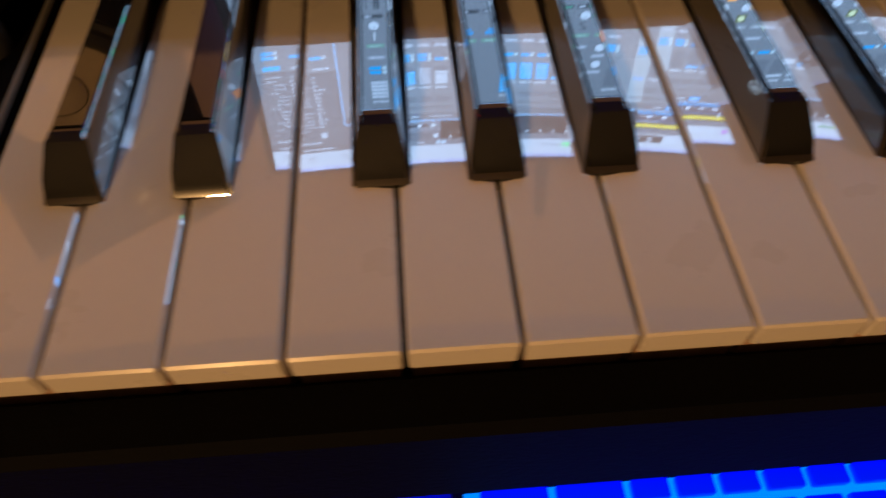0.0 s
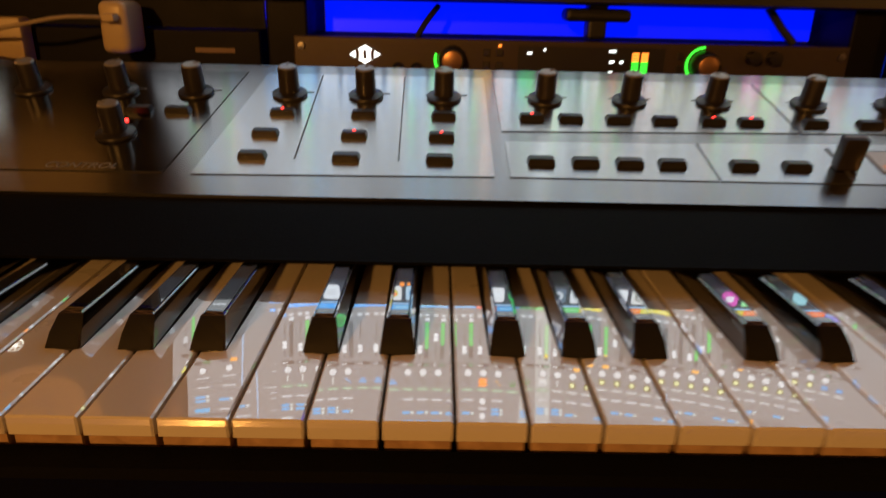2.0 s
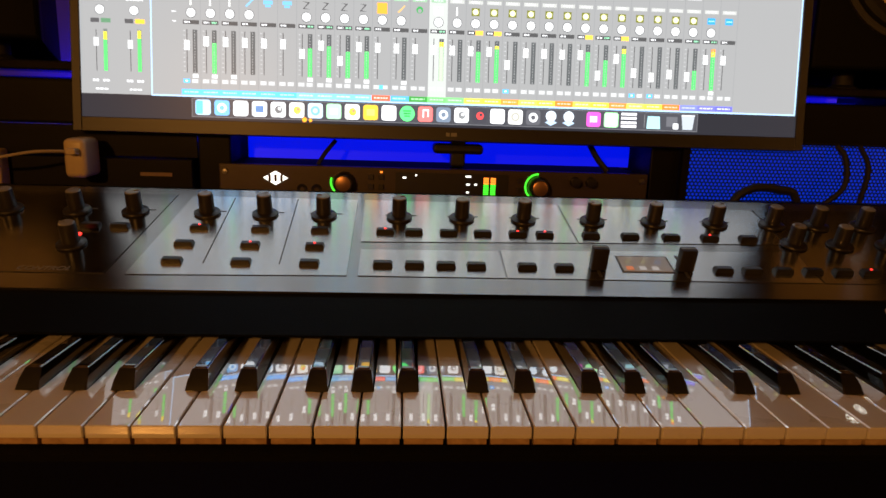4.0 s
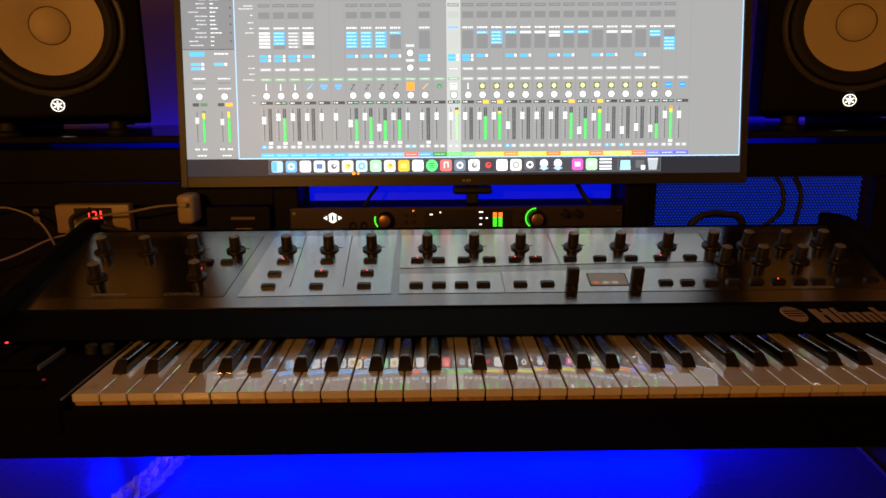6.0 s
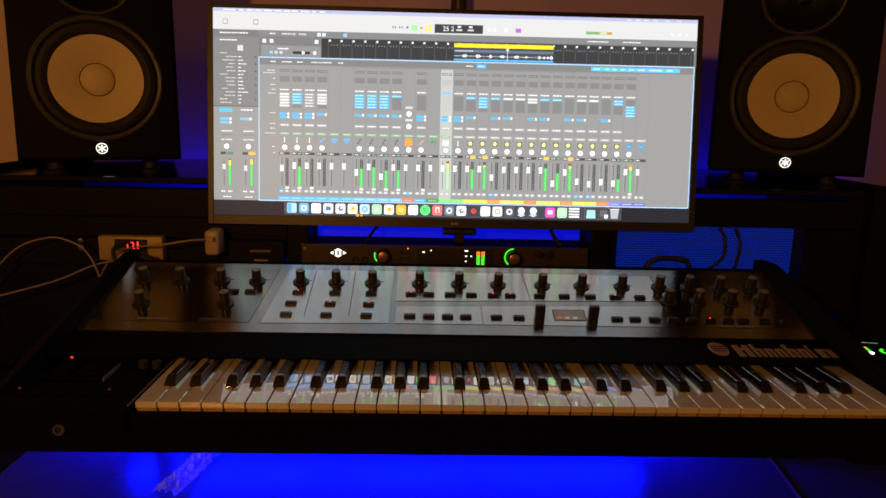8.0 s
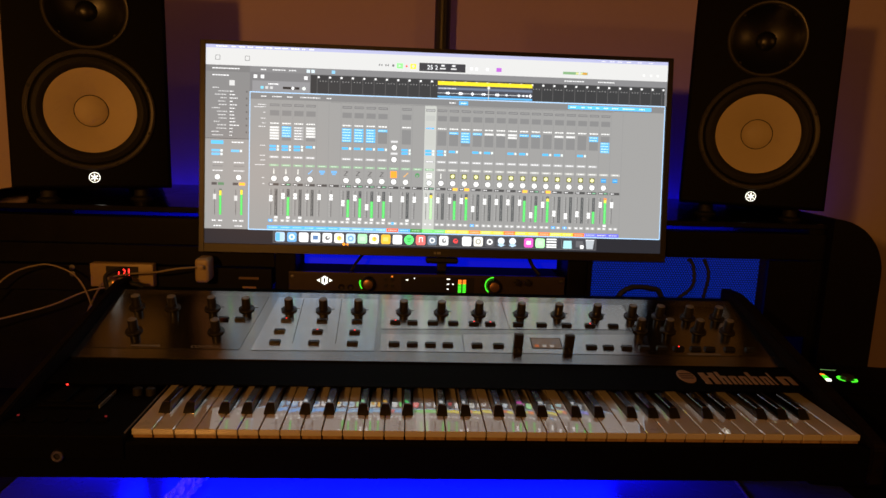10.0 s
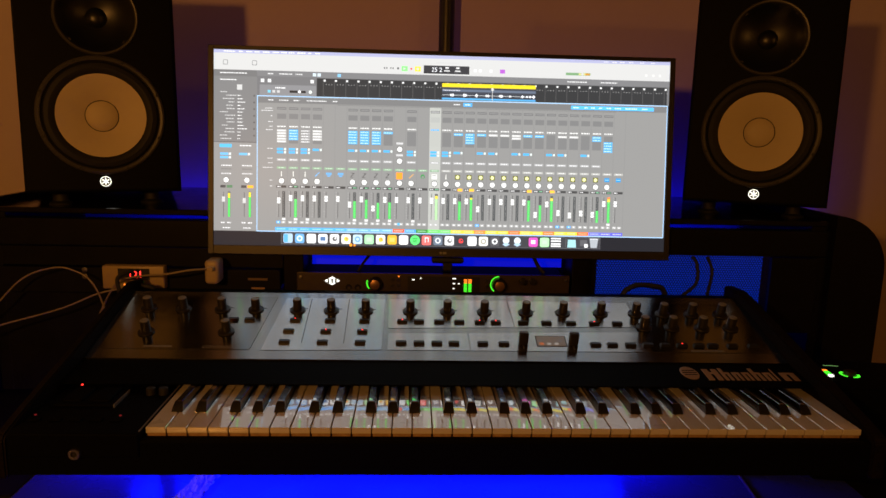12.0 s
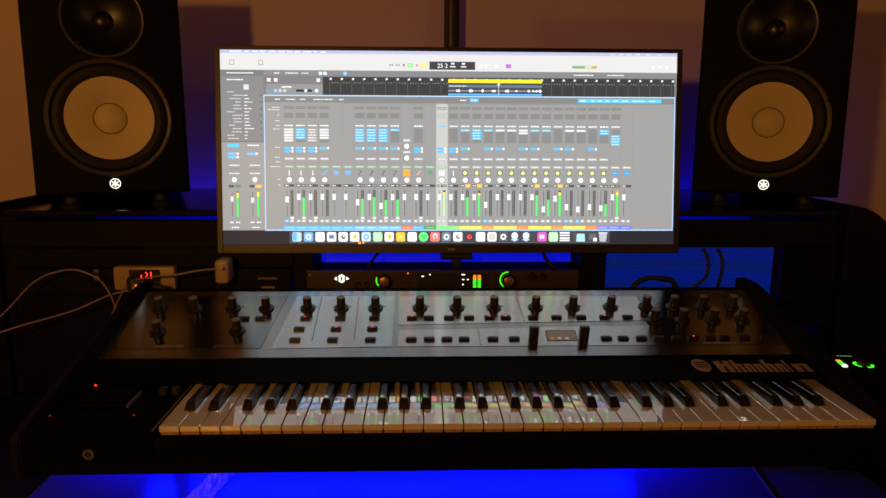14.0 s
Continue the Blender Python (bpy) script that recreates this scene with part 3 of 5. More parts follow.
def build_monitor():
    mon = thing("monitor", "large ultrawide black monitor showing an audio mixer, tilted back", "monitor", pose(0, 0, 0))
    bm = bx(MX0, MX1, 0, MH, -0.022, -0.0006, 0.004, 3, m=MM)
    part("housing", bm, BEZEL, mon, "black monitor housing", True)
    # rim of the bezel stands proud of the glass
    for n, a in (("bezel", (MX0, SX0, 0, MH)), ("bezel", (SX1, MX1, 0, MH)), ("bezel", (SX0, SX1, 0, SY0)), ("bezel", (SX0, SX1, SY0 + SH, MH))):
        part(n, bx(a[0], a[1], a[2], a[3], -0.004, 0.0022, 0.0006, 1, m=MM), BEZEL, mon)
    part("brand_mark", bx(0.351, 0.355, 0.005, 0.009, 0.0022, 0.0026, m=MM), CAPM, mon)
    part("brand_mark", bx(0.3565, 0.3630, 0.005, 0.009, 0.0022, 0.0026, m=MM), CAPM, mon)
    part("stand_pole", lathe(bmesh.new(), [(0.018, 0), (0.018, 1.25), (0, 1.25)], 20, pose(0.375, 0.90, 0.66)), BLACK, mon, "black pole behind the monitor", True)
    part("arm", bx(0.345, 0.405, 0.48, 0.905, 1.08, 1.14, 0.006), BLACK, mon)
    part("mount_bracket", bx(0.3585, 0.3755, 0.455, 0.475, 0.8885, 0.930, 0.003), BLACK, mon)
    part("mount_clamp", bx(0.338, 0.396, 0.452, 0.480, 0.9035, 0.9145, 0.004), BLACK, mon)
    scr = part("screen", bx(SX0, SX1, SY0, SY0 + SH, -0.0006, 0.0001, m=MM), emit((0.035, 0.034, 0.036)), mon, "lit screen showing an audio mixing window")

    def sx(px):
        return SX0 + (SX1 - SX0) * (px - 389.0) / (1195.0 - 389.0)

    def sy(py):
        return SY0 + SH * (432.0 - py) / (432.0 - 96.0)

    class Sheet:
        def __init__(self):
            self.bm, self.mats = bmesh.new(), []

        def rect(self, x0, y0, x1, y1, col, lay):
            self.poly([(x0, y1), (x1, y1), (x1, y0), (x0, y0)], col, lay)

        def poly(self, pts, col, lay):
            m = emit(col)
            if m not in self.mats:
                self.mats.append(m)
            z = 0.0001 + 0.00022 * lay
            f = self.bm.faces.new([self.bm.verts.new(MM @ Vector((sx(x), sy(y), z))) for x, y in pts])
            f.material_index = self.mats.index(m)

        def disc(self, x, y, r, col, lay, n=14):
            self.poly([(x + r * math.cos(-2 * math.pi * k / n), y - r * math.sin(-2 * math.pi * k / n)) for k in range(n)][::-1], col, lay)

        def round(self, x, y, r, col, lay):
            c = r * 0.35
            pts = []
            for ox, oy, a0 in ((1, 1, 0), (-1, 1, 90), (-1, -1, 180), (1, -1, 270)):
                for k in range(4):
                    a = radians(a0 + 30 * k)
                    pts.append((x + ox * (r - c) + c * math.cos(a), y + oy * (r - c) + c * math.sin(a)))
            self.poly(pts[::-1], col, lay)

        def scribble(self, x, y, w, h, col, lay):
            """Unreadable small print: a few short bars."""
            e = x + w
            while x < e:
                q = min(random.uniform(1.5, 5.0), e - x)
                self.rect(x, y - h / 2, x + q, y + h / 2, col, lay)
                x += q + 0.8

        def done(self, name, label=""):
            return part(name, self.bm, self.mats, scr, label)

    s = Sheet()   # menu bar and toolbar
    s.rect(389, 96, 1195, 101.5, (0.42, 0.43, 0.62), 1)
    s.rect(389, 101.5, 1195, 130, WHITE, 1)
    for x, w in ((406, 20), (432, 7), (445, 10), (459, 9), (473, 12), (490, 11), (505, 10), (518, 10), (533, 14), (552, 5), (564, 8)):
        s.scribble(x, 98.8, w, 1.8, (0.9, 0.9, 0.95), 2)
    for x in (1075, 1090, 1104, 1120, 1140, 1160):
        s.scribble(x, 99.0, 8, 1.6, (0.7, 0.7, 0.78), 2)
    for x in (409, 459):
        s.round(x, 117.5, 4.2, (0.25, 0.25, 0.25), 2)
        s.round(x, 117.5, 3.2, WHITE, 3)
    for x in (686, 697):
        for k in (0, 4):
            s.poly([(x + k - 3, 120), (x + k, 122), (x + k, 118)], (0.15, 0.15, 0.15), 2)
    s.rect(707, 118.3, 710.5, 121.8, (0.15, 0.15, 0.15), 2)
    s.rect(715, 116, 725.5, 124.5, (0.20, 0.66, 0.18), 2)
    s.poly([(718, 122.5), (723, 120.2), (718, 118)], WHITE, 3)
    s.disc(732, 120.3, 1.8, (0.6, 0.06, 0.04), 2)
    s.rect(738.5, 116, 748.5, 124.5, (0.90, 0.70, 0.05), 2)
    s.disc(743.5, 120.2, 2.4, WHITE, 3)
    s.rect(754, 113.5, 834.5, 127.5, (0.045, 0.045, 0.05), 2)
    for x in (792, 811):
        s.rect(x, 115.5, x + 6, 118.5, (0.7, 0.7, 0.7), 3)
        s.rect(x - 2, 121, x + 8, 123.5, (0.6, 0.6, 0.6), 3)
    s.scribble(776, 108.5, 40, 1.3, (0.55, 0.55, 0.55), 2)
    for x in (845, 854, 873):
        s.round(x, 120.5, 2.6, (0.72, 0.72, 0.72), 2)
    s.rect(889, 117.2, 898, 124, (0.45, 0.12, 0.58), 2)
    s.rect(1007, 119.2, 1051, 123.7, (0.20, 0.36, 0.18), 2)
    s.rect(1030, 119.8, 1042, 123.2, (0.62, 0.62, 0.25), 3)
    s.rect(1042, 119.8, 1050, 123.2, (0.6, 0.3, 0.05), 3)
    s.disc(1036.5, 121.4, 2.2, WHITE, 4)
    for x in (1152, 1165, 1177):
        s.round(x, 120.5, 2.2, (0.70, 0.70, 0.68), 2)
    s.done("toolbar", "white toolbar with transport buttons")
    words("25 2", 0.0105, MM @ Matrix.Translation((sx(777), sy(124.2), 0.0009)), emit((0.9, 0.92, 0.95)), scr, "counter_digits", 0.00005)

    s = Sheet()   # inspector column
    s.rect(389, 130, 463.5, 407, GREY, 1)
    s.rect(389, 130, 463.5, 141, MID, 2)
    s.rect(389, 141, 463.5, 253, (0.20, 0.20, 0.20), 2)
    s.scribble(400, 135.5, 46, 1.8, (0.8, 0.8, 0.8), 3)
    s.scribble(400, 147, 28, 1.8, (0.8, 0.8, 0.8), 3)
    s.rect(429, 155, 438, 164, WHITE, 3)
    for k in range(15):
        y = 168 + k * 5.7
        s.scribble(427 - random.uniform(12, 30), y, random.uniform(10, 20), 1.4, (0.62, 0.62, 0.62), 3)
        if random.random() < 0.8:
            s.scribble(430, y, random.uniform(4, 16), 1.4, (0.85, 0.85, 0.85), 3)
        if k % 2:
            s.rect(457.5, y - 1.4, 460, y + 1.4, (0.10, 0.10, 0.10), 3)
    s.rect(389, 253, 463.5, 254, DARK, 3)
    s.rect(399, 257, 420, 263, (0.10, 0.50, 0.85), 3)
    s.scribble(434, 259.5, 20, 2.0, (0.8, 0.8, 0.8), 3)
    for x, y in ((400, 274), (400, 280), (433, 274)):
        s.rect(x, y - 2, x + 14, y + 2, (0.16, 0.50, 0.85), 3)
        s.rect(x + 15, y - 2, x + 19, y + 2, (0.7, 0.75, 0.75), 3)
    for x in (402, 438):
        for y, c in ((294, 0.75), (300, 0.2), (308, 0.7)):
            s.scribble(x, y, 18, 2.0, (c, c, c), 3)
    for x, m in ((410.5, 342), (446.5, 340)):
        s.disc(x, 319, 5.4, (0.14, 0.14, 0.14), 3)
        s.disc(x, 319, 4.6, (0.82, 0.82, 0.80), 4)
        s.rect(x - 10, 328, x - 1, 332.5, DARK, 3)
        s.rect(x + 1, 328, x + 11, 332.5, (0.1, 0.22, 0.12) if x < 420 else SORANGE, 3)
        s.rect(x - 4.8, 340, x - 4, 383, (0.06, 0.06, 0.06), 3)
        s.rect(x + 3, 339, x + 7.5, 383, (0.14, 0.16, 0.14), 3)
        s.rect(x + 3.4, m + 8, x + 7, 383, SGREEN, 4)
        s.rect(x + 3.4, m, x + 7, m + 8, SYELLOW, 4)
        s.rect(x - 7.2, 348 + (x > 420) * 2, x - 1.8, 357 + (x > 420) * 2, WHITE, 4)
        s.scribble(x - 9, 393, 7, 2.4, (0.8, 0.8, 0.8), 3)
        s.scribble(x + 2, 393, 7, 2.4, (0.8, 0.8, 0.8), 3)
        s.scribble(x - 6, 402, 13, 1.6, (0.85, 0.85, 0.85), 3)
    s.done("inspector", "grey inspector column with two channel strips")

    s = Sheet()   # timeline
    s.rect(463.5, 130, 1195, 173, (0.17, 0.17, 0.175), 1)
    s.rect(463.5, 130, 1195, 139.5, (0.20, 0.20, 0.205), 2)
    s.rect(567, 141, 1191, 172, (0.038, 0.040, 0.042), 2)
    s.rect(468, 154, 566, 172, (0.24, 0.24, 0.25), 2)
    for x, w in ((482, 10), (502, 22), (530, 12), (1010, 10), (1020, 25), (1070, 30)):
        s.scribble(x, 135.2, w, 2.0, (0.7, 0.7, 0.7), 3)
    for x in (560, 568, 603):
        s.rect(x, 132.5, x + 6, 138, (0.25, 0.55, 0.80) if x > 600 else (0.6, 0.7, 0.75), 3)
    for x in (470, 482, 556):
        s.rect(x, 144, x + 6, 150, (0.75, 0.75, 0.75), 3)
    s.scribble(495, 159, 18, 2.2, (0.85, 0.85, 0.85), 3)
    for x in (482, 490, 498):
        s.rect(x, 163, x + 5, 167.5, (0.2, 0.6, 0.8) if x < 485 else (0.55, 0.55, 0.55), 3)
    s.rect(520, 163, 548, 167, (0.03, 0.03, 0.03), 3)
    s.disc(537, 165, 2.6, (0.85, 0.85, 0.85), 4)
    s.disc(556, 165, 3.0, (0.75, 0.80, 0.75), 3)
    for k in range(32):
        x = 578 + k * 19.6
        s.rect(x, 143, x + 0.8, 172, (0.11, 0.11, 0.11), 3)
        s.rect(x + 1, 143, x + 4.5, 146.2, (0.78, 0.78, 0.78), 3)
        for q in range(1, 4):
            s.rect(x + q * 4.9, 150.5, x + q * 4.9 + 1.2, 152, (0.4, 0.4, 0.4), 3)
    s.rect(787, 143.5, 953.5, 150, (0.85, 0.66, 0.03), 4)
    s.rect(787, 150, 953.5, 171.5, (0.055, 0.06, 0.075), 4)
    s.rect(787, 153.5, 953.5, 157.5, (0.13, 0.16, 0.22), 5)
    s.scribble(789, 155.5, 30, 1.3, (0.7, 0.7, 0.75), 6)
    s.rect(787, 163.3, 953.5, 163.9, (0.75, 0.78, 0.8), 5)
    for x in (803, 806, 826, 829, 848, 866, 869, 890, 893, 908, 930, 938, 944, 950):
        h = random.uniform(1.6, 3.6)
        s.poly([(x - 3, 163.6), (x, 163.6 + h), (x + 3, 163.6), (x, 163.6 - h)], (0.85, 0.87, 0.9), 6)
    s.rect(787, 168.5, 953.5, 171.5, (0.10, 0.40, 0.75), 6)
    s.rect(875.8, 150, 876.8, 172, WHITE, 7)
    s.disc(876.3, 152.5, 2.6, WHITE, 8)
    s.done("timeline", "dark timeline with a yellow cycle bar")

    s = Sheet()   # mixer background
    s.rect(463.5, 173, 1193, 407, GREY, 1)
    s.rect(465, 175, 1191, 185, (0.19, 0.19, 0.19), 2)
    for a in ((463.5, 172.5, 1193, 174), (463.5, 406, 1193, 407.6), (463.5, 174, 464.9, 406), (1191.8, 174, 1193.2, 406)):
        s.rect(*a, (0.42, 0.66, 0.95), 3)
    for x, w in ((483, 9), (502, 16), (527, 10), (550, 34), (595, 8)):
        s.scribble(x, 180, w, 1.8, (0.75, 0.75, 0.75), 3)
    s.rect(825, 176.5, 841, 183.2, (0.10, 0.42, 0.82), 3)
    s.scribble(808, 180, 11, 1.8, (0.8, 0.8, 0.8), 4)
    s.scribble(828, 180, 10, 1.6, (0.85, 0.9, 0.95), 4)
    s.rect(1018, 176.5, 1168, 183, (0.08, 0.38, 0.80), 3)
    for x, w in ((1022, 10), (1042, 6), (1054, 7), (1068, 6), (1082, 8), (1097, 11), (1116, 22), (1146, 10)):
        s.scribble(x, 179.8, w, 1.8, (0.75, 0.88, 0.98), 4)
    for y, w in ((194, 13), (198, 20), (207, 4), (217, 8), (225, 6), (231, 12), (263, 9), (280, 9), (288, 8), (296, 17), (318, 5), (328, 4)):
        s.scribble(491 - w, y, w, 1.2, (0.72, 0.72, 0.72), 2)
    s.rect(603, 186, 1100, 186.6, MID, 2)
    s.done("mixer_background")

    # channel strips
    tint = [SBLUE] * 6 + [(0.20, 0.50, 0.85)] * 4 + [(0.75, 0.10, 0.05), (0.10, 0.40, 0.80), (0.05, 0.30, 0.05), (0.13, 0.55, 0.12), (0.15, 0.55, 0.14)]
    tint += [(0.85, 0.72, 0.08), (0.88, 0.70, 0.06), (0.80, 0.22, 0.03), (0.85, 0.75, 0.10), (0.80, 0.66, 0.06), (0.82, 0.16, 0.02), (0.88, 0.74, 0.08), (0.85, 0.68, 0.05), (0.80, 0.18, 0.03), (0.86, 0.74, 0.1), (0.84, 0.70, 0.06), (0.78, 0.15, 0.02), (0.14, 0.16, 0.66), (0.12, 0.12, 0.60), (0.10, 0.10, 0.56)]
    fx = {0: 5, 1: 4, 2: 5, 3: 4, 6: 5, 7: 5, 8: 5, 9: 1, 15: 1, 16: 4, 17: 1, 18: 1, 19: 1, 20: 2, 21: 1, 22: 1, 24: 1, 25: 1, 27: 2, 28: 4}
    fxblue = {1, 6, 7, 8, 9, 15, 16, 17, 21, 22, 27, 28}
    sends = {0: 2, 1: 2, 2: 2, 3: 1, 6: 1, 7: 1, 8: 1, 9: 1, 11: 2, 13: 2, 14: 2, 15: 1, 17: 1, 18: 1, 20: 1, 21: 1, 23: 1, 24: 1, 26: 1}
    level = {1: 350, 6: 352, 7: 349, 8: 354, 9: 353, 13: 340, 15: 349, 16: 342, 21: 345, 22: 353, 23: 340, 27: 361, 28: 338}
    fader = {0: 353, 6: 358, 8: 364, 17: 362, 22: 370, 24: 366, 25: 370, 26: 366, 27: 368, 23: 351}
    for i in range(30):
        x = 506.5 + 20.72 * i
        s = Sheet()
        solo = i == 13
        if solo:
            s.rect(x - 10, 186, x + 10.4, 405, (0.46, 0.47, 0.44), 2)
        else:
            s.rect(x + 10.0, 186, x + 10.5, 405, (0.22, 0.22, 0.22), 2)
        if i not in (4, 5, 10, 12, 29):
            s.rect(x - 8, 192, x + 8, 196, (0.13, 0.13, 0.13), 3)
            s.rect(x - 7.2, 192.8, x + 7.2, 195.2, (0.24, 0.24, 0.24) if not solo else (0.4, 0.4, 0.4), 4)
            s.rect(x - 8, 203, x + 8, 212, (0.20, 0.20, 0.20) if not solo else (0.42, 0.43, 0.41), 3)
            s.scribble(x - 7.5, 225, 15, 2.2, (0.78, 0.78, 0.76) if not solo else SBLUE, 4)
            s.rect(x - 8, 229, x + 8, 254, (0.205, 0.205, 0.205) if not solo else (0.45, 0.46, 0.43), 3)
        for k in range(fx.get(i, 0)):
            y = 232.0 + 4.7 * k + (9.4 if i == 28 else 0)
            if i in fxblue:
                s.rect(x - 8, y - 2.1, x + 8, y + 2.1, (0.10, 0.46, 0.85), 4)
                s.scribble(x - 7, y, 13, 1.4, (0.6, 0.8, 0.95), 5)
            else:
                s.rect(x - 8, y - 1.9, x + 8, y + 1.9, (0.62, 0.62, 0.60) if i != 2 else (0.4, 0.4, 0.4), 4)
                s.scribble(x - 7, y, 12, 1.2, (0.85, 0.85, 0.85), 5)
        for k in range(sends.get(i, 0)):
            y = 264 + 5.4 * k
            s.rect(x - 8, y - 2, x + 3, y + 2, (0.10, 0.46, 0.85), 4)
            s.rect(x + 4.5, y - 2, x + 8, y + 2, (0.7, 0.78, 0.75), 4)
        if i not in (4, 5, 10, 12, 28, 29):
            s.rect(x - 8, 280.2, x + 8, 284.2, (0.42, 0.42, 0.42), 3)
            s.scribble(x - 6, 282.2, 12, 1.6, (0.8, 0.8, 0.8), 4)
        s.rect(x - 8, 294.2, x + 8, 298, (0.28, 0.42, 0.28) if i < 14 else (0.45, 0.45, 0.42), 3)
        s.scribble(x - 5, 296, 10, 1.2, (0.6, 0.75, 0.6) if i < 14 else (0.8, 0.8, 0.8), 4)
        if 15 <= i <= 27:
            s.rect(x - 4.5, 302.2, x + 4.5, 310.6, (0.16, 0.16, 0.03), 3)
            s.disc(x, 306.4, 3.2, (0.93, 0.92, 0.45), 4)
        elif i >= 28:
            s.rect(x - 4.5, 302.5, x + 4.5, 309.5, (0.03, 0.22, 0.48), 3)
            s.rect(x - 3.5, 305.3, x + 3.5, 306.7, (0.3, 0.6, 0.9), 4)
        elif i == 10:
            s.rect(x - 5.5, 300.5, x + 5.5, 312, (0.90, 0.26, 0.03), 3)
            for y in (260, 280.5):
                s.disc(x, y, 5.6, (0.14, 0.14, 0.14), 3)
                s.disc(x, y, 4.7, (0.82, 0.82, 0.80), 4)
                s.rect(x - 6, y - 12, x + 6, y - 8.5, (0.6, 0.6, 0.6), 3)
        elif i in (3, 11):
            s.poly([(x - 4, 309.5), (x - 2, 310.5), (x + 5, 303), (x + 4, 302)], (0.2, 0.45, 0.75) if i == 3 else (0.7, 0.4, 0.15), 3)
        elif i in (4, 5):
            s.rect(x - 5, 303, x + 5, 307, (0.16, 0.42, 0.75), 3)
            s.rect(x - 3, 307.6, x + 3, 310, (0.16, 0.42, 0.75), 3)
        elif i == 12:
            s.disc(x, 306.5, 3.8, (0.05, 0.30, 0.08), 3)
            s.disc(x, 307.5, 2.2, GREY, 4)
        elif i == 13:
            s.rect(x - 5, 302, x + 5, 311, (0.75, 0.75, 0.72), 3)
            s.rect(x - 3.5, 304, x + 3.5, 305, (0.3, 0.3, 0.3), 4)
        elif 6 <= i <= 9:
            s.poly([(x - 4, 302.5), (x + 4, 303.2), (x - 2, 309.5), (x + 4, 310.5), (x - 4, 310.5), (x + 1.5, 304)], (0.07, 0.07, 0.07), 3)
        else:
            s.poly([(x - 1, 311), (x + 1, 311), (x + 0.7, 302), (x - 0.7, 302)], (0.75, 0.75, 0.7), 3)
        if i not in (4, 5, 12, 29):
            s.disc(x + 0.3, 318.8, 5.7, (0.13, 0.13, 0.13), 3)
            s.disc(x + 0.3, 318.8, 4.8, (0.80, 0.80, 0.78), 4)
            s.rect(x, 314, x + 0.6, 318, (0.35, 0.35, 0.35), 5)
        s.rect(x - 8.5, 326.6, x + 8.8, 330.8, (0.07, 0.07, 0.07), 3)
        s.scribble(x - 7, 328.7, 6, 1.7, (0.8, 0.8, 0.8), 4)
        if i in (15, 16, 21, 23):
            s.rect(x + 0.5, 326.4, x + 9, 331, (0.92, 0.42, 0.05), 4)
        elif i in level:
            s.scribble(x + 1.5, 328.7, 6, 1.7, (0.25, 0.6, 0.35), 4)
        s.rect(x - 4.7, 336.5, x - 3.9, 382, (0.05, 0.05, 0.05), 3)
        for k in range(10):
            s.rect(x - 8.2, 337.5 + 4.7 * k, x - 6.2, 338.1 + 4.7 * k, (0.45, 0.45, 0.45), 3)
        if i not in (4, 5, 10, 12, 29):
            s.rect(x + 1.8, 336.5, x + 6.8, 382, (0.085, 0.09, 0.09), 3)
            for k in range(15):
                s.rect(x + 3.9, 338 + 3 * k, x + 4.4, 339.3 + 3 * k, (0.5, 0.5, 0.5), 6)
        if i in level:
            v = level[i]
            s.rect(x + 2.1, max(v, 345), x + 6.5, 382, SGREEN if not solo else (0.45, 0.75, 0.38), 4)
            if v < 345:
                s.rect(x + 2.1, v, x + 6.5, 345, SYELLOW, 4)
            if i == 28:
                s.rect(x + 2.1, v - 1.5, x + 6.5, v + 2, (0.85, 0.2, 0.03), 5)
        f = fader.get(i, 348.5)
        s.rect(x - 7, f - 5, x - 1.6, f + 5, (0.93, 0.93, 0.91), 5)
        s.rect(x - 7, f - 0.3, x - 1.6, f + 0.4, (0.3, 0.3, 0.3), 6)
        for dx in (-5, 4):
            on = (i in (0, 17, 24, 25) and dx < 0)
            s.rect(x + dx - 3.4, 388.6, x + dx + 3.4, 392.8, SBLUE if on else (0.50, 0.50, 0.49), 3)
            s.rect(x + dx - 1.2, 389.8, x + dx + 1.2, 391.6, (0.88, 0.88, 0.88), 4)
        if i == 10:
            s.rect(x - 2.2, 388.5, x + 2.2, 393, (0.12, 0.50, 0.90), 5)
        if i in (0, 1, 2, 6, 7, 8, 9, 11, 28):
            s.rect(x + 1.5, 383.3, x + 7.5, 387.2, (0.75, 0.75, 0.74), 3)
        s.rect(x - 10.3, 399.6, x + 10.4, 405.3, tint[i], 3)
        s.scribble(x - 7.5, 402.4, 15, 1.5, tuple(min(1, c + 0.35) for c in tint[i]), 4)
        s.done("channel_strip")

    # dock
    s = Sheet()
    s.rect(389, 407.6, 1195, 432, (0.018, 0.019, 0.024), 1)
    s.done("desktop_strip", "dark desktop behind the dock")
    s = Sheet()
    s.rect(506.5, 408.6, 1078, 429, (0.16, 0.16, 0.17), 2)
    s.rect(507.1, 409.2, 1077.4, 428.4, (0.055, 0.056, 0.064), 3)
    s.rect(951.5, 411, 952.1, 426, (0.2, 0.2, 0.2), 4)
    s.rect(1015, 411, 1015.6, 426, (0.2, 0.2, 0.2), 4)
    s.done("dock", "dark dock bar")
    s = Sheet()
    s.disc(629.5, 428.6, 2.6, (0.9, 0.28, 0.02), 4)
    s.disc(636, 429.0, 1.8, (0.9, 0.28, 0.02), 4)
    s.done("dock_badge", "orange marks under the dock")
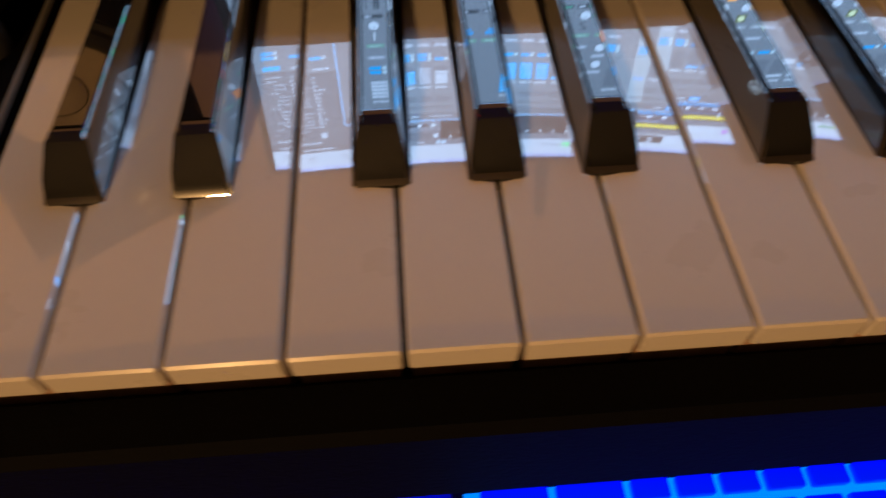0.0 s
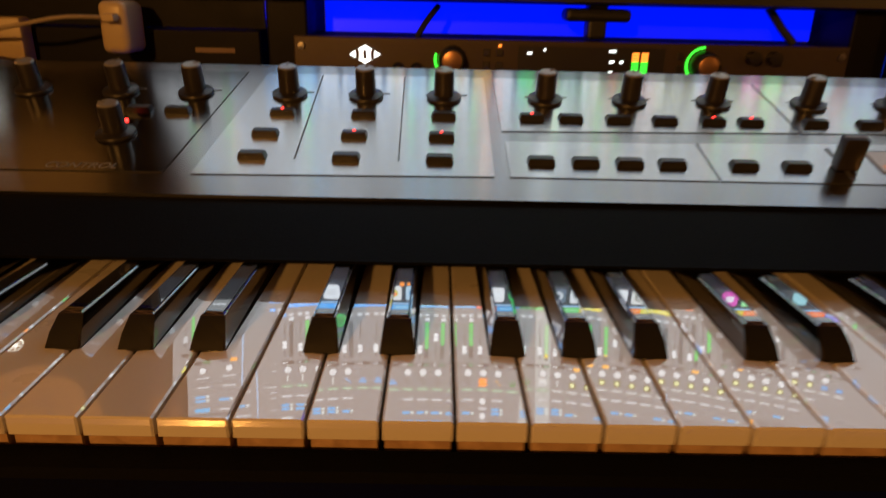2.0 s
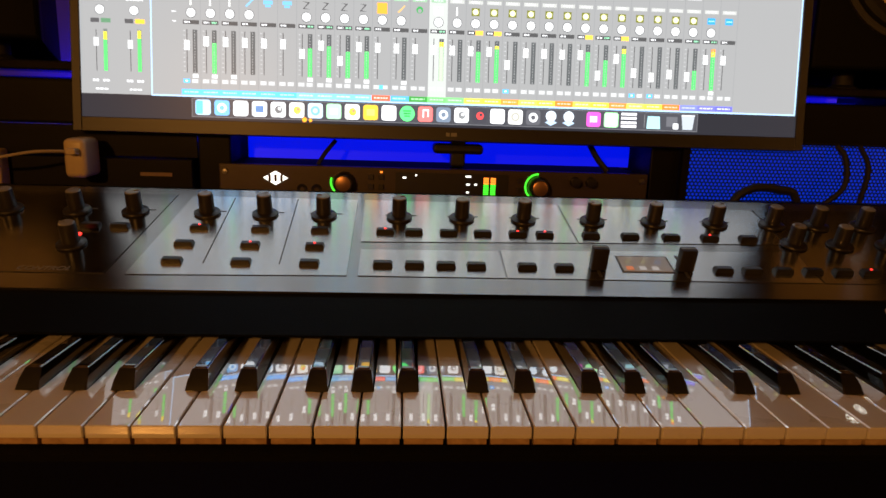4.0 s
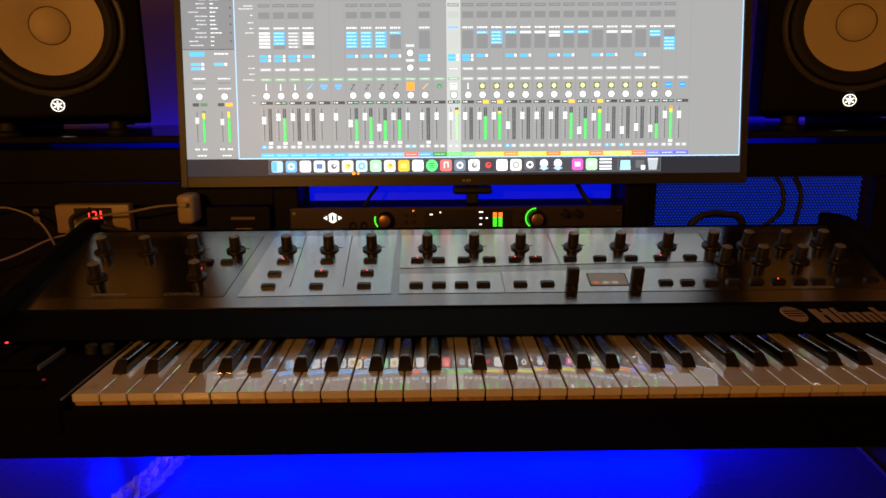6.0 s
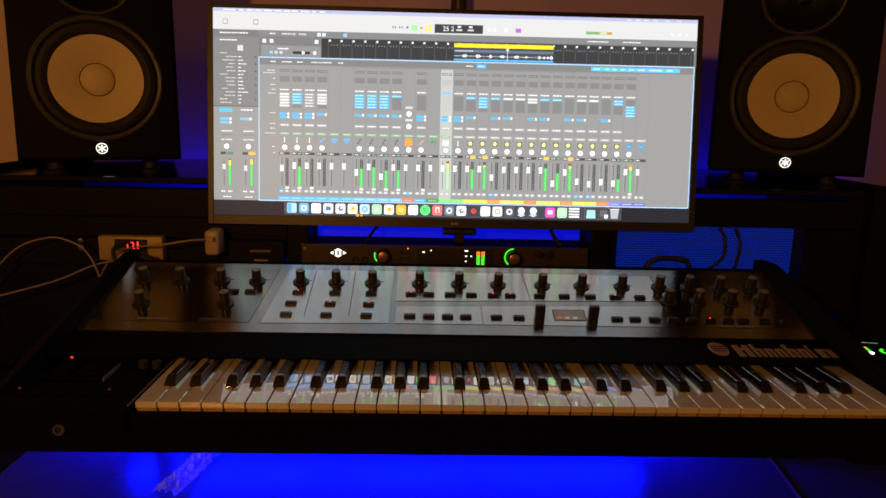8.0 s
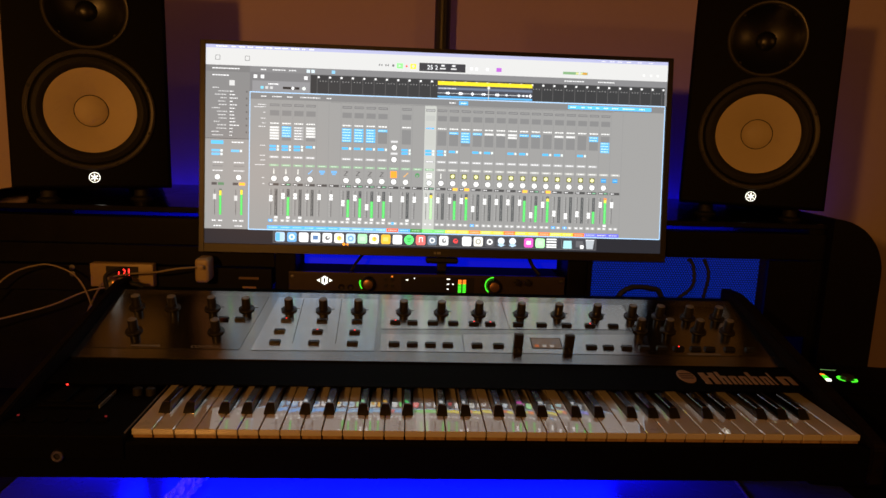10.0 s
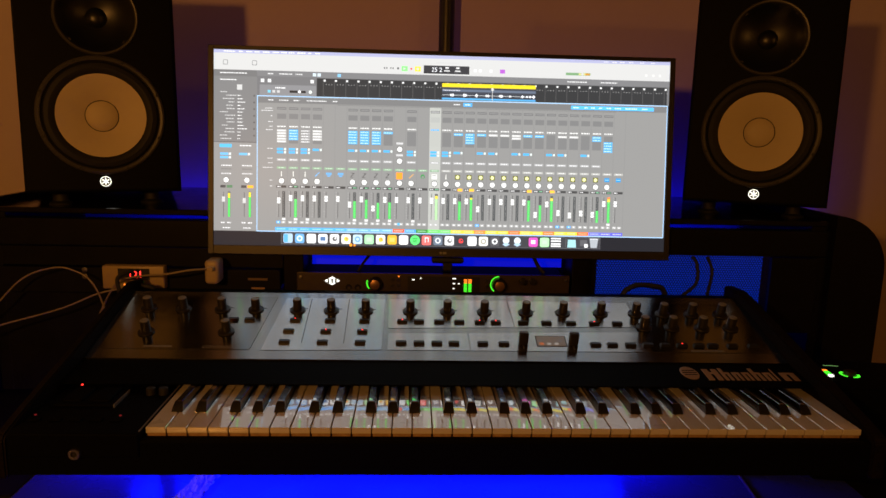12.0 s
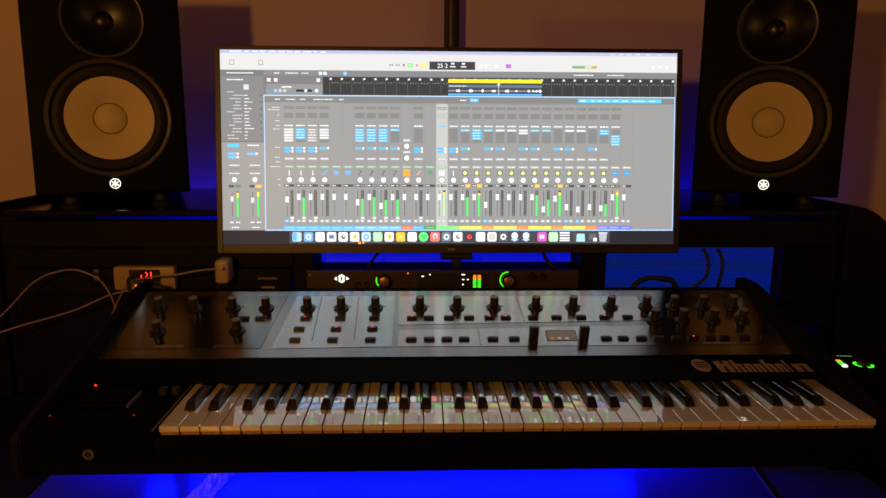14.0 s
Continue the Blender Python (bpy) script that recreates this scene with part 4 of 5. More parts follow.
    cols = [(0.45, 0.62, 0.80), (0.16, 0.42, 0.78), (0.9, 0.9, 0.9), (0.88, 0.90, 0.93), (0.9, 0.9, 0.9), (0.92, 0.90, 0.85), (0.55, 0.72, 0.85), (0.42, 0.85, 0.45), (0.92, 0.90, 0.84), (0.93, 0.50, 0.05), (0.94, 0.92, 0.90), (0.10, 0.75, 0.16), (0.85, 0.13, 0.12), (0.16, 0.20, 0.26), (0.86, 0.86, 0.86), (0.05, 0.05, 0.06), (0.92, 0.92, 0.92), (0.85, 0.84, 0.78), (0.10, 0.10, 0.11), (0.06, 0.06, 0.07), (0.06, 0.06, 0.07)]
    inner = [(0.12, 0.45, 0.85), (0.75, 0.88, 0.97), (0.80, 0.80, 0.80), (0.10, 0.20, 0.40), (0.15, 0.15, 0.15), (0.75, 0.65, 0.08), (0.20, 0.42, 0.66), (0.55, 0.90, 0.55), (0.85, 0.62, 0.06), (0.95, 0.62, 0.15), (0.96, 0.96, 0.96), (0.03, 0.20, 0.05), (0.95, 0.90, 0.90), (0.75, 0.78, 0.80), (0.22, 0.22, 0.22), (0.75, 0.05, 0.05), (0.92, 0.92, 0.92), (0.42, 0.40, 0.34), (0.92, 0.92, 0.92), (0.75, 0.85, 0.92), (0.75, 0.85, 0.92)]
    for k in range(21):
        s = Sheet()
        x = 518.8 + 20.42 * k
        y = 418.5
        if k == 11:
            s.disc(x, y, 8.4, cols[k], 4, 24)
            for q in range(3):
                s.rect(x - 4.5 + q * 0.7, y - 3.6 + q * 2.8, x + 4.5 - q * 0.7, y - 2.2 + q * 2.8, inner[k], 5)
        else:
            s.round(x, y, 8.2, cols[k], 4)
            if k == 0:
                s.rect(x - 7.5, y - 7, x - 0.3, y + 7, inner[k], 5)
            elif k in (1, 6, 13, 17, 18):
                s.disc(x, y, 5.2, inner[k], 5, 18)
                s.disc(x, y, 2.6, cols[k], 6)
            elif k in (19, 20):
                s.disc(x, y - 2, 6, inner[k], 5, 18)
                s.poly([(x - 7, y + 5), (x, y + 8.5), (x + 7, y + 5), (x, y + 1.5)], (0.45, 0.62, 0.80), 6)
            elif k == 12:
                s.rect(x - 3, y - 4.5, x - 1.6, y + 4, inner[k], 5)
                s.rect(x + 2.4, y - 5, x + 3.8, y + 3, inner[k], 5)
                s.rect(x - 3, y - 5.3, x + 3.8, y - 3.5, inner[k], 5)
            elif k in (4, 5, 8, 14, 15):
                s.disc(x + 0.5, y, 4.2, inner[k], 5)
                s.disc(x + 1.5, y - 1, 1.8, (0.85, 0.2, 0.1) if k in (5, 8) else cols[k], 6)
            else:
                s.rect(x - 4.5, y - 3.5, x + 4.5, y + 3.5, inner[k], 5)
        s.done("dock_icon")
    for x, c, c2 in ((956, (0.80, 0.10, 0.52), (0.95, 0.85, 0.92)), (976.5, (0.35, 0.80, 0.34), (0.55, 0.90, 0.55))):
        s = Sheet()
        s.round(x, 418.5, 8.2, c, 4)
        s.rect(x - 4, 415, x + 4, 421.5, c2, 5)
        s.done("dock_icon")
    s = Sheet()
    for y in (411.5, 416, 421, 425):
        s.rect(988, y - 1.4, 1006, y + 1.4, (0.85, 0.85, 0.85), 4)
    s.done("dock_icon")
    s = Sheet()
    s.poly([(1018, 427), (1034, 427), (1033, 413), (1019, 413)], (0.38, 0.68, 0.72), 4)
    s.done("dock_icon")
    s = Sheet()
    s.rect(1041, 413, 1054, 424, (0.12, 0.12, 0.13), 4)
    s.round(1052, 423.5, 3.2, (0.9, 0.9, 0.9), 5)
    s.done("dock_icon")
    s = Sheet()
    s.poly([(1060.5, 427), (1072, 427), (1074, 411), (1058.5, 411)], (0.42, 0.45, 0.48), 4)
    s.rect(1058.5, 410.5, 1074, 412, (0.7, 0.72, 0.75), 5)
    s.done("dock_icon", "grey waste bin icon")


build_monitor()


# ---- loudspeakers ----
WGZ, WGR = 0.3035, 0.0660   # height and radius of the tweeter opening


def build_speaker(m):
    sp = thing("loudspeaker", "black two-way studio monitor loudspeaker with white cone and lit emblem", "loudspeaker", m, "pair of studio monitors")
    fr = pose(0, 0, 0, 90)     # front parts: z points towards the room
    # cabinet behind the baffle, and a baffle with two round openings
    part("cabinet", bx(-0.125, 0.125, 0.030, 0.334, 0.0, 0.390, 0.004, 2), SPEAKER, sp, "black vinyl cabinet", True)
    bm = bmesh.new()
    rims = []
    for inset, y in ((0.006, 0.0), (0.003, 0.0008), (0.0008, 0.003), (0.0, 0.006), (0.0, 0.031)):
        u, w0, w1 = 0.125 - inset, inset, 0.390 - inset
        rims.append([bm.verts.new(p) for p in ((-u, y, w0), (u, y, w0), (u, y, w1), (-u, y, w1))])
    for p, q in zip(rims, rims[1:]):
        for i in range(4):
            j = (i + 1) % 4
            bm.faces.new((p[i], p[j], q[j], q[i]))
    loops = [bm.edges.get((rims[0][i], rims[0][(i + 1) % 4])) for i in range(4)]
    for cz, rr in ((0.134, 0.0985), (WGZ, WGR)):
        ring = [bm.verts.new((rr * math.cos(2 * math.pi * k / 56), 0, cz + rr * math.sin(2 * math.pi * k / 56))) for k in range(56)]
        loops += [bm.edges.new((ring[k], ring[(k + 1) % 56])) for k in range(56)]
    bmesh.ops.triangle_fill(bm, use_beauty=True, use_dissolve=False, edges=loops)
    bmesh.ops.recalc_face_normals(bm, faces=bm.faces)
    part("baffle", bm, SPEAKER, sp, "black front baffle")
    at = Matrix.Translation((0, 0, 0.134)) @ fr
    part("trim_ring", lathe(bmesh.new(), [(0.0925, -0.002), (0.0945, 0.0045), (0.0985, 0.0060), (0.1015, 0.0045), (0.1025, 0.0)], 64, at), RING, sp, "satin black trim ring", True)
    part("surround", lathe(bmesh.new(), [(0.0715, 0.0005), (0.075, 0.0040), (0.082, 0.0065), (0.089, 0.0040), (0.0930, -0.002)], 56, at), RUBBER, sp, "black rubber surround", True)
    part("cone", lathe(bmesh.new(), [(0.0268, -0.0150), (0.040, -0.0085), (0.056, -0.0030), (0.0722, 0.0010)], 56, at), CONE, sp, "white woofer cone", True)
    part("dust_cap", lathe(bmesh.new(), [(0.0262, -0.0145), (0.022, -0.0112), (0.013, -0.0086), (0, -0.0077)], 40, at), CONE, sp, "white domed dust cap", True)
    part("cap_groove", lathe(bmesh.new(), [(0.0259, -0.0149), (0.0266, -0.0139), (0.0275, -0.0143)], 40, at), RUBBER, sp)
    at = Matrix.Translation((0, 0, WGZ)) @ fr
    part("waveguide", lathe(bmesh.new(), [(0.0170, -0.0240), (0.030, -0.0205), (0.045, -0.0130), (0.056, -0.0045), (0.0625, 0.0022), (0.0655, 0.0030), (0.0672, 0.0)], 56, at), HORN, sp, "satin black tweeter waveguide", True)
    part("waveguide_rim", lathe(bmesh.new(), [(0.0615, 0.0012), (0.0630, 0.0032), (0.0652, 0.0036), (0.0668, 0.0022), (0.0676, -0.001)], 56, at), RING, sp, "satin rim of the waveguide", True)
    part("tweeter_dome", lathe(bmesh.new(), [(0.0175, -0.0238), (0.0135, -0.0195), (0.007, -0.0168), (0, -0.0160)], 32, at), HORN, sp, "", True)
    screw = None
    for n, r, y, z in ((4, 0.0600, 0.0012, WGZ), (8, 0.0985, -0.0055, 0.134)):
        for k in range(n):
            a = 2 * math.pi * (k + 0.5) / n
            m = Matrix.Translation((r * math.cos(a), y, z + r * math.sin(a))) @ fr
            if screw is None:
                screw = part("screw", lathe(bmesh.new(), [(0, 0.0012), (0.0028, 0.0012), (0.0028, 0)], 10), RUBBER, sp)
                screw.matrix_local = m
            else:
                share("screw", screw.data, sp, m)
    at = Matrix.Translation((0, 0, 0.0195)) @ fr
    part("emblem", lathe(bmesh.new(), [(0, 0.0012), (0.0078, 0.0012), (0.0078, 0)], 28, at), DARKEMB, sp)
    part("emblem_ring", lathe(bmesh.new(), [(0.0079, 0.0013), (0.0090, 0.0013), (0.0090, 0)], 32, at), EMBLEM, sp, "lit white emblem ring")
    bm = bmesh.new()
    for k in range(3):
        box(bm, -0.0009, 0.0009, -0.0062, 0.0065, 0.0013, 0.0018, m=at @ pose(0, 0, 0, 0, 0, 60 * k))
    part("emblem_star", bm, EMBLEM, sp, "lit white star")
    for x in (-0.075, 0.075):
        part("foot", lathe(bmesh.new(), [(0, -0.0225), (0.019, -0.0225), (0.020, -0.019), (0.013, -0.015), (0.013, 0.0), (0, 0.0)], 20, pose(x, 0.045, 0)), RUBBER, sp, "", True)
        part("foot", bx(x - 0.02, x + 0.02, 0.27, 0.31, -0.0035, 0.0), RUBBER, sp)
    return sp


EMBLEM = glow("bright_white_emblem", (1.0, 0.97, 0.82), 2.0)
DARKEMB = mat("dark_emblem", (0.05, 0.05, 0.05), 0.4)
left_spk = build_speaker(pose(-0.2405, 0.490, 1.0160, 0, 0, 22) @ pose(0, 0, 0, -3.3))
copy_thing(left_spk, pose(0.9395, 0.505, 1.0150, 0, 0, -22) @ pose(0, 0, 0, -2.6))


# ---- rack gear ----
COPPER = mat("copper_toned_knob_top", (0.42, 0.24, 0.13), 0.35, 0.8)
BUTTONM = mat("dark_push_button", (0.03, 0.027, 0.025), 0.4, 0.2)


def build_interface():
    a = thing("audio_interface", "black rack audio interface with lit emblem and green meters", "audio interface", pose(0, 0.440, 0.8435))
    part("case", bx(0.112, 0.574, 0.004, 0.30, 0, 0.044), BODY, a)
    part("faceplate", bx(0.101, 0.585, -0.004, 0.004, 0.0, 0.0445, 0.0015), FACEPL, a, "bronze-black faceplate")
    f = pose(0, -0.0041, 0, 90)
    bm = prism(bmesh.new(), [(-0.0135, 0), (0, -0.0078), (0.0135, 0), (0, 0.0078)], 0, 0.0006, m=Matrix.Translation((0.163, 0, 0.030)) @ f)
    part("emblem", bm, WHITELED, a, "lit white diamond emblem")
    bm = bmesh.new()
    for x0, x1 in ((-0.008, -0.005), (-0.0015, 0.0015), (0.005, 0.008)):
        box(bm, x0, x1, -0.004, 0.004, 0.0007, 0.0010, m=Matrix.Translation((0.163, 0, 0.030)) @ f)
    part("emblem_mark", bm, FACEPL, a)
    for x in (0.192, 0.208):
        part("input_jack", lathe(bmesh.new(), [(0.0025, 0.0005), (0.0055, 0.0015), (0.006, 0)], 18, Matrix.Translation((x, 0, 0.018)) @ f), RUBBER, a, "", True)
    for x, rr in ((0.2385, 0.5), (0.458, 0.8)):
        k = part("knob", lathe(bmesh.new(), [(0.0125, 0), (0.0125, 0.004), (0.0105, 0.014), (0.0095, 0.0155), (0, 0.0156)], 32, Matrix.Translation((x, 0, 0.027)) @ f), KNOBM, a, "", True)
        bm = bmesh.new()
        n = 18
        a0, a1 = (225, 160) if rr < 0.6 else (235, 90)
        for q in range(n):
            t0, t1 = radians(a0 + (a1 - a0) * q / n), radians(a0 + (a1 - a0) * (q + 1) / n)
            vs = [bm.verts.new(Matrix.Translation((x, 0, 0.027)) @ f @ Vector((r * math.cos(t), r * math.sin(t), 0.0008))) for r, t in ((0.0135, t0), (0.0156, t0), (0.0156, t1), (0.0135, t1))]
            bm.faces.new(vs)
        bmesh.ops.recalc_face_normals(bm, faces=bm.faces)
        part("light_ring", bm, GREENLED, a, "lit green level ring")
        part("knob_cap", lathe(bmesh.new(), [(0.0085, 0.0156), (0.007, 0.0162), (0, 0.0163)], 24, Matrix.Translation((x, 0, 0.027)) @ f), COPPER, a, "", True)
    for k, (x, z) in enumerate([(x, z) for x in (0.2685, 0.280) for z in (0.012, 0.023, 0.034)] + [(0.437, 0.012), (0.437, 0.023), (0.437, 0.034)]):
        part("push_button", bx(x - 0.003, x + 0.003, -0.0065, -0.004, z - 0.003, z + 0.003, 0.0006), BUTTONM, a)
    part("led", bx(0.2787, 0.2813, -0.0052, -0.0042, 0.0385, 0.0405), ORANGELED, a, "lit orange indicator")
    part("display", bx(0.296, 0.424, -0.0046, -0.004, 0.006, 0.040), BEZEL, a, "dark meter display")
    bm = bmesh.new()
    for x in (0.3955, 0.4035):
        for q in range(11):
            box(bm, x, x + 0.0058, -0.0052, -0.0047, 0.008 + 0.0026 * q, 0.0100 + 0.0026 * q, mi=1 if q > 7 else 0)
    part("meter", bm, (GREENLED, ORANGELED), a, "green and orange level meter")
    for x, z, w in ((0.304, 0.033, 0.004), (0.318, 0.036, 0.002), (0.375, 0.036, 0.006), (0.376, 0.027, 0.004), (0.385, 0.027, 0.003), (0.376, 0.018, 0.003)):
        part("display_mark", bx(x, x + w, -0.0052, -0.0047, z, z + 0.0018), WHITELED, a)
    for x in (0.323, 0.331):
        part("display_line", bx(x, x + 0.005, -0.0052, -0.0047, 0.008, 0.0093), GREENLED, a)
    for x in (0.500, 0.518):
        part("small_knob", lathe(bmesh.new(), [(0.006, 0), (0.0055, 0.009), (0, 0.0095)], 20, Matrix.Translation((x, 0, 0.034)) @ f), KNOBM, a, "", True)
    for x in (0.108, 0.578):
        for z in (0.008, 0.036):
            part("rack_screw", lathe(bmesh.new(), [(0.0035, 0), (0.003, 0.0018), (0, 0.002)], 14, Matrix.Translation((x, 0, z)) @ f), STEEL, a)


build_interface()


def build_conditioner():
    c = thing("power_conditioner", "black rack power conditioner with printed legend bars", "power conditioner", pose(0, 0.440, 0.846))
    part("case", bx(-0.405, 0.060, 0.004, 0.25, 0.0, 0.044), BODY, c)
    part("faceplate", bx(-0.415, 0.072, -0.003, 0.004, 0, 0.0445, 0.001), HUTCH, c)
    part("print_bar", bx(0.022, 0.045, -0.0036, -0.003, 0.010, 0.0135), GOLD, c)
    part("print_bar", bx(0.016, 0.050, -0.0036, -0.003, 0.026, 0.0300), DIMGOLD, c)
    for z in (0.029, 0.0405):
        part("washer_screw", lathe(bmesh.new(), [(0, 0.0022), (0.0022, 0.0020), (0.0030, 0.0009), (0.0046, 0.0007), (0.0048, 0)], 18, Matrix.Translation((-0.263, -0.0031, z)) @ pose(0, 0, 0, 90)), STEEL, c, "steel rack screw with washer", True)
    v = thing("voltage_meter", "cream plastic meter box with red digits", "voltage meter", pose(-0.2255, 0.418, 0.858))
    part("box", bx(0, 0.104, 0, 0.018, 0, 0.0405, 0.0025), CREAM, v, "cream box", True)
    part("window", bx(0.027, 0.080, -0.0006, 0, 0.017, 0.036), BEZEL, v, "black display window")
    words("12", 0.0165, Matrix.Translation((0.052, -0.001, 0.0205)) @ pose(0, 0, 0, 90), REDLED, v, "digits", 0.0001, label="lit red digits")
    part("digit_bar", bx(0.0635, 0.0655, -0.0012, -0.0006, 0.021, 0.032), REDLED, v)
    for x, g in ((0.025, GREENLED), (0.037, ORANGELED), (0.067, GREENLED), (0.080, BODY)):
        part("led", lathe(bmesh.new(), [(0.0014, 0), (0.0012, 0.0012), (0, 0.0014)], 10, Matrix.Translation((x, 0, 0.008)) @ pose(0, 0, 0, 90)), g, v)
    k = thing("plug_adapter", "white plug-in power adapter with a thin cable", "power adapter", pose(-0.036, 0.425, 0.8725))
    part("body", bx(-0.0115, 0.0115, -0.026, 0.012, 0, 0.041, 0.006, 4), WHITEP, k, "white rounded body", True)
    part("port", bx(-0.005, 0.005, -0.0268, -0.0258, 0.027, 0.030), BODY, k)
    bm = tube(bmesh.new(), [(0.000, -0.032, 0.0285), (-0.030, -0.045, 0.0285), (-0.070, -0.045, 0.021), (-0.115, -0.030, 0.014), (-0.155, -0.020, 0.003), (-0.175, -0.015, -0.020), (-0.20, 0.0, -0.06)], 0.0016)
    part("cable", bm, CABLEW, k, "thin white cable", True)
    part("cable_plug", bx(-0.004, 0.006, -0.036, -0.0255, 0.0255, 0.0315, 0.001), WHITEP, k)


DIMGOLD = mat("dim_gold_print", (0.16, 0.10, 0.05), 0.5)
build_conditioner()


def loose_cable(points, r, material, label):
    o = part("cable", tube(bmesh.new(), points, r), material, None, "", True)
    tagged(o, label, "cable")


loose_cable([(-0.62, 0.36, 0.70), (-0.50, 0.38, 0.755), (-0.413, 0.40, 0.817), (-0.350, 0.40, 0.877), (-0.300, 0.40, 0.897), (-0.268, 0.40, 0.895), (-0.237, 0.40, 0.876), (-0.218, 0.40, 0.832), (-0.212, 0.41, 0.76)], 0.0014, CABLEW, "thin white cable looping beside the rack")
loose_cable([(-0.42, 0.37, 0.79), (-0.377, 0.385, 0.803), (-0.289, 0.40, 0.827), (-0.230, 0.405, 0.852), (-0.185, 0.41, 0.862)], 0.0014, CABLEW, "thin white cable running to the meter box")
loose_cable([(-0.165, 0.40, 0.895), (-0.185, 0.385, 0.885), (-0.180, 0.375, 0.86), (-0.19, 0.38, 0.82), (-0.19, 0.39, 0.77)], 0.0035, RUBBER, "black cable in front of the meter box")
loose_cable([(-0.115, 0.40, 0.77), (-0.125, 0.39, 0.855), (-0.140, 0.385, 0.872), (-0.158, 0.39, 0.860), (-0.165, 0.40, 0.77)], 0.004, RUBBER, "short black cable arch behind the synthesizer")
loose_cable([(0.665, 0.41, 0.76), (0.672, 0.41, 0.850), (0.690, 0.41, 0.876), (0.725, 0.41, 0.878), (0.750, 0.41, 0.862), (0.765, 0.42, 0.76)], 0.0048, RUBBER, "thick black cable arch in front of the mesh")
loose_cable([(0.806, 0.440, 0.926), (0.812, 0.43, 0.912), (0.808, 0.42, 0.88), (0.775, 0.42, 0.845), (0.755, 0.42, 0.78)], 0.0032, RUBBER, "black cable hanging before the mesh")
loose_cable([(0.834, 0.440, 0.926), (0.838, 0.425, 0.90), (0.832, 0.425, 0.85), (0.83, 0.425, 0.78)], 0.003, RUBBER, "thin black cable hanging before the mesh")
loose_cable([(0.226, 0.47, 0.914), (0.215, 0.46, 0.900), (0.206, 0.455, 0.885)], 0.0025, RUBBER, "short black cable above the interface")
loose_cable([(0.523, 0.47, 0.918), (0.530, 0.455, 0.902), (0.541, 0.45, 0.889)], 0.0035, RUBBER, "short black cable above the interface")
loose_cable([(0.779, 0.17, 0.6625), (0.775, 0.12, 0.6625), (0.768, 0.06, 0.6625), (0.762, 0.0, 0.6625), (0.758, -0.08, 0.6625)], 0.0022, CABLEG, "thin grey cable lying on the desk")


def build_mesh():
    g = thing("perforated_panel", "perforated black rack panel with blue light behind", "rack panel", pose(0, 0.446, 0))
    x0, x1, z0, z1 = 0.632, 0.955, 0.790, 0.9285
    p, r = 0.0047, 0.0017
    bm = bmesh.new()
    nx, nz = int((x1 - x0) / p), int((z1 - z0) / (p * 0.866))
    for j in range(nz):
        for i in range(nx):
            cx, cz = x0 + p * (i + 0.5 + 0.5 * (j % 2)), z0 + p * 0.866 * (j + 0.5)
            out, inn = [], []
            for k in range(6):
                a = radians(60 * k + 30)
                out.append(bm.verts.new((cx + p / 1.732 * math.cos(a), 0, cz + p / 1.732 * math.sin(a))))
                inn.append(bm.verts.new((cx + r * math.cos(a), 0, cz + r * math.sin(a))))
            for k in range(6):
                q = (k + 1) % 6
                bm.faces.new((out[k], out[q], inn[q], inn[k]))
    tagged(part("sheet", bm, PERF, g, "perforated sheet"), kind="stuff")
    part("frame", bx(0.626, 0.634, -0.004, 0.004, 0.785, 0.925), HUTCH, g)
    part("frame", bx(0.955, 1.042, -0.004, 0.004, 0.785, 0.925), HUTCH, g)
    # Added glowing sheet stands in for the blue-lit bay behind the mesh.
    tagged(part("glow_sheet", bx(0.632, 0.955, 0.030, 0.033, 0.785, 0.924), GLOWBLUE, g, "glowing sheet standing in for the blue light behind"))


GLOWBLUE = glow("blue_mesh_glow", (0.0, 0.045, 0.80), 0.45)
build_mesh()

# added glowing sheet in the bay above the interface, for its blue-lit back
strip = thing("bay_glow", "added blue glow standing in for the lit bay behind the interface", "light strip", pose(0, 0.60, 0.90))
part("glow_sheet", bx(0.118, 0.585, -0.09, -0.085, -0.012, 0.0225), glow("blue_bay_glow", (0.0, 0.008, 0.95), 0.55), strip, "glowing blue sheet standing in for the lit back panel")
part("channel", bx(0.116, 0.587, -0.084, -0.078, -0.014, 0.0235), STEEL, strip, "metal backing of the added glow sheet")

# made-up box beside the synthesizer, its glowing parts imitate the interface's reflection
DIMGREEN = glow("dim_green_light", (0.45, 1.0, 0.30), 0.30)


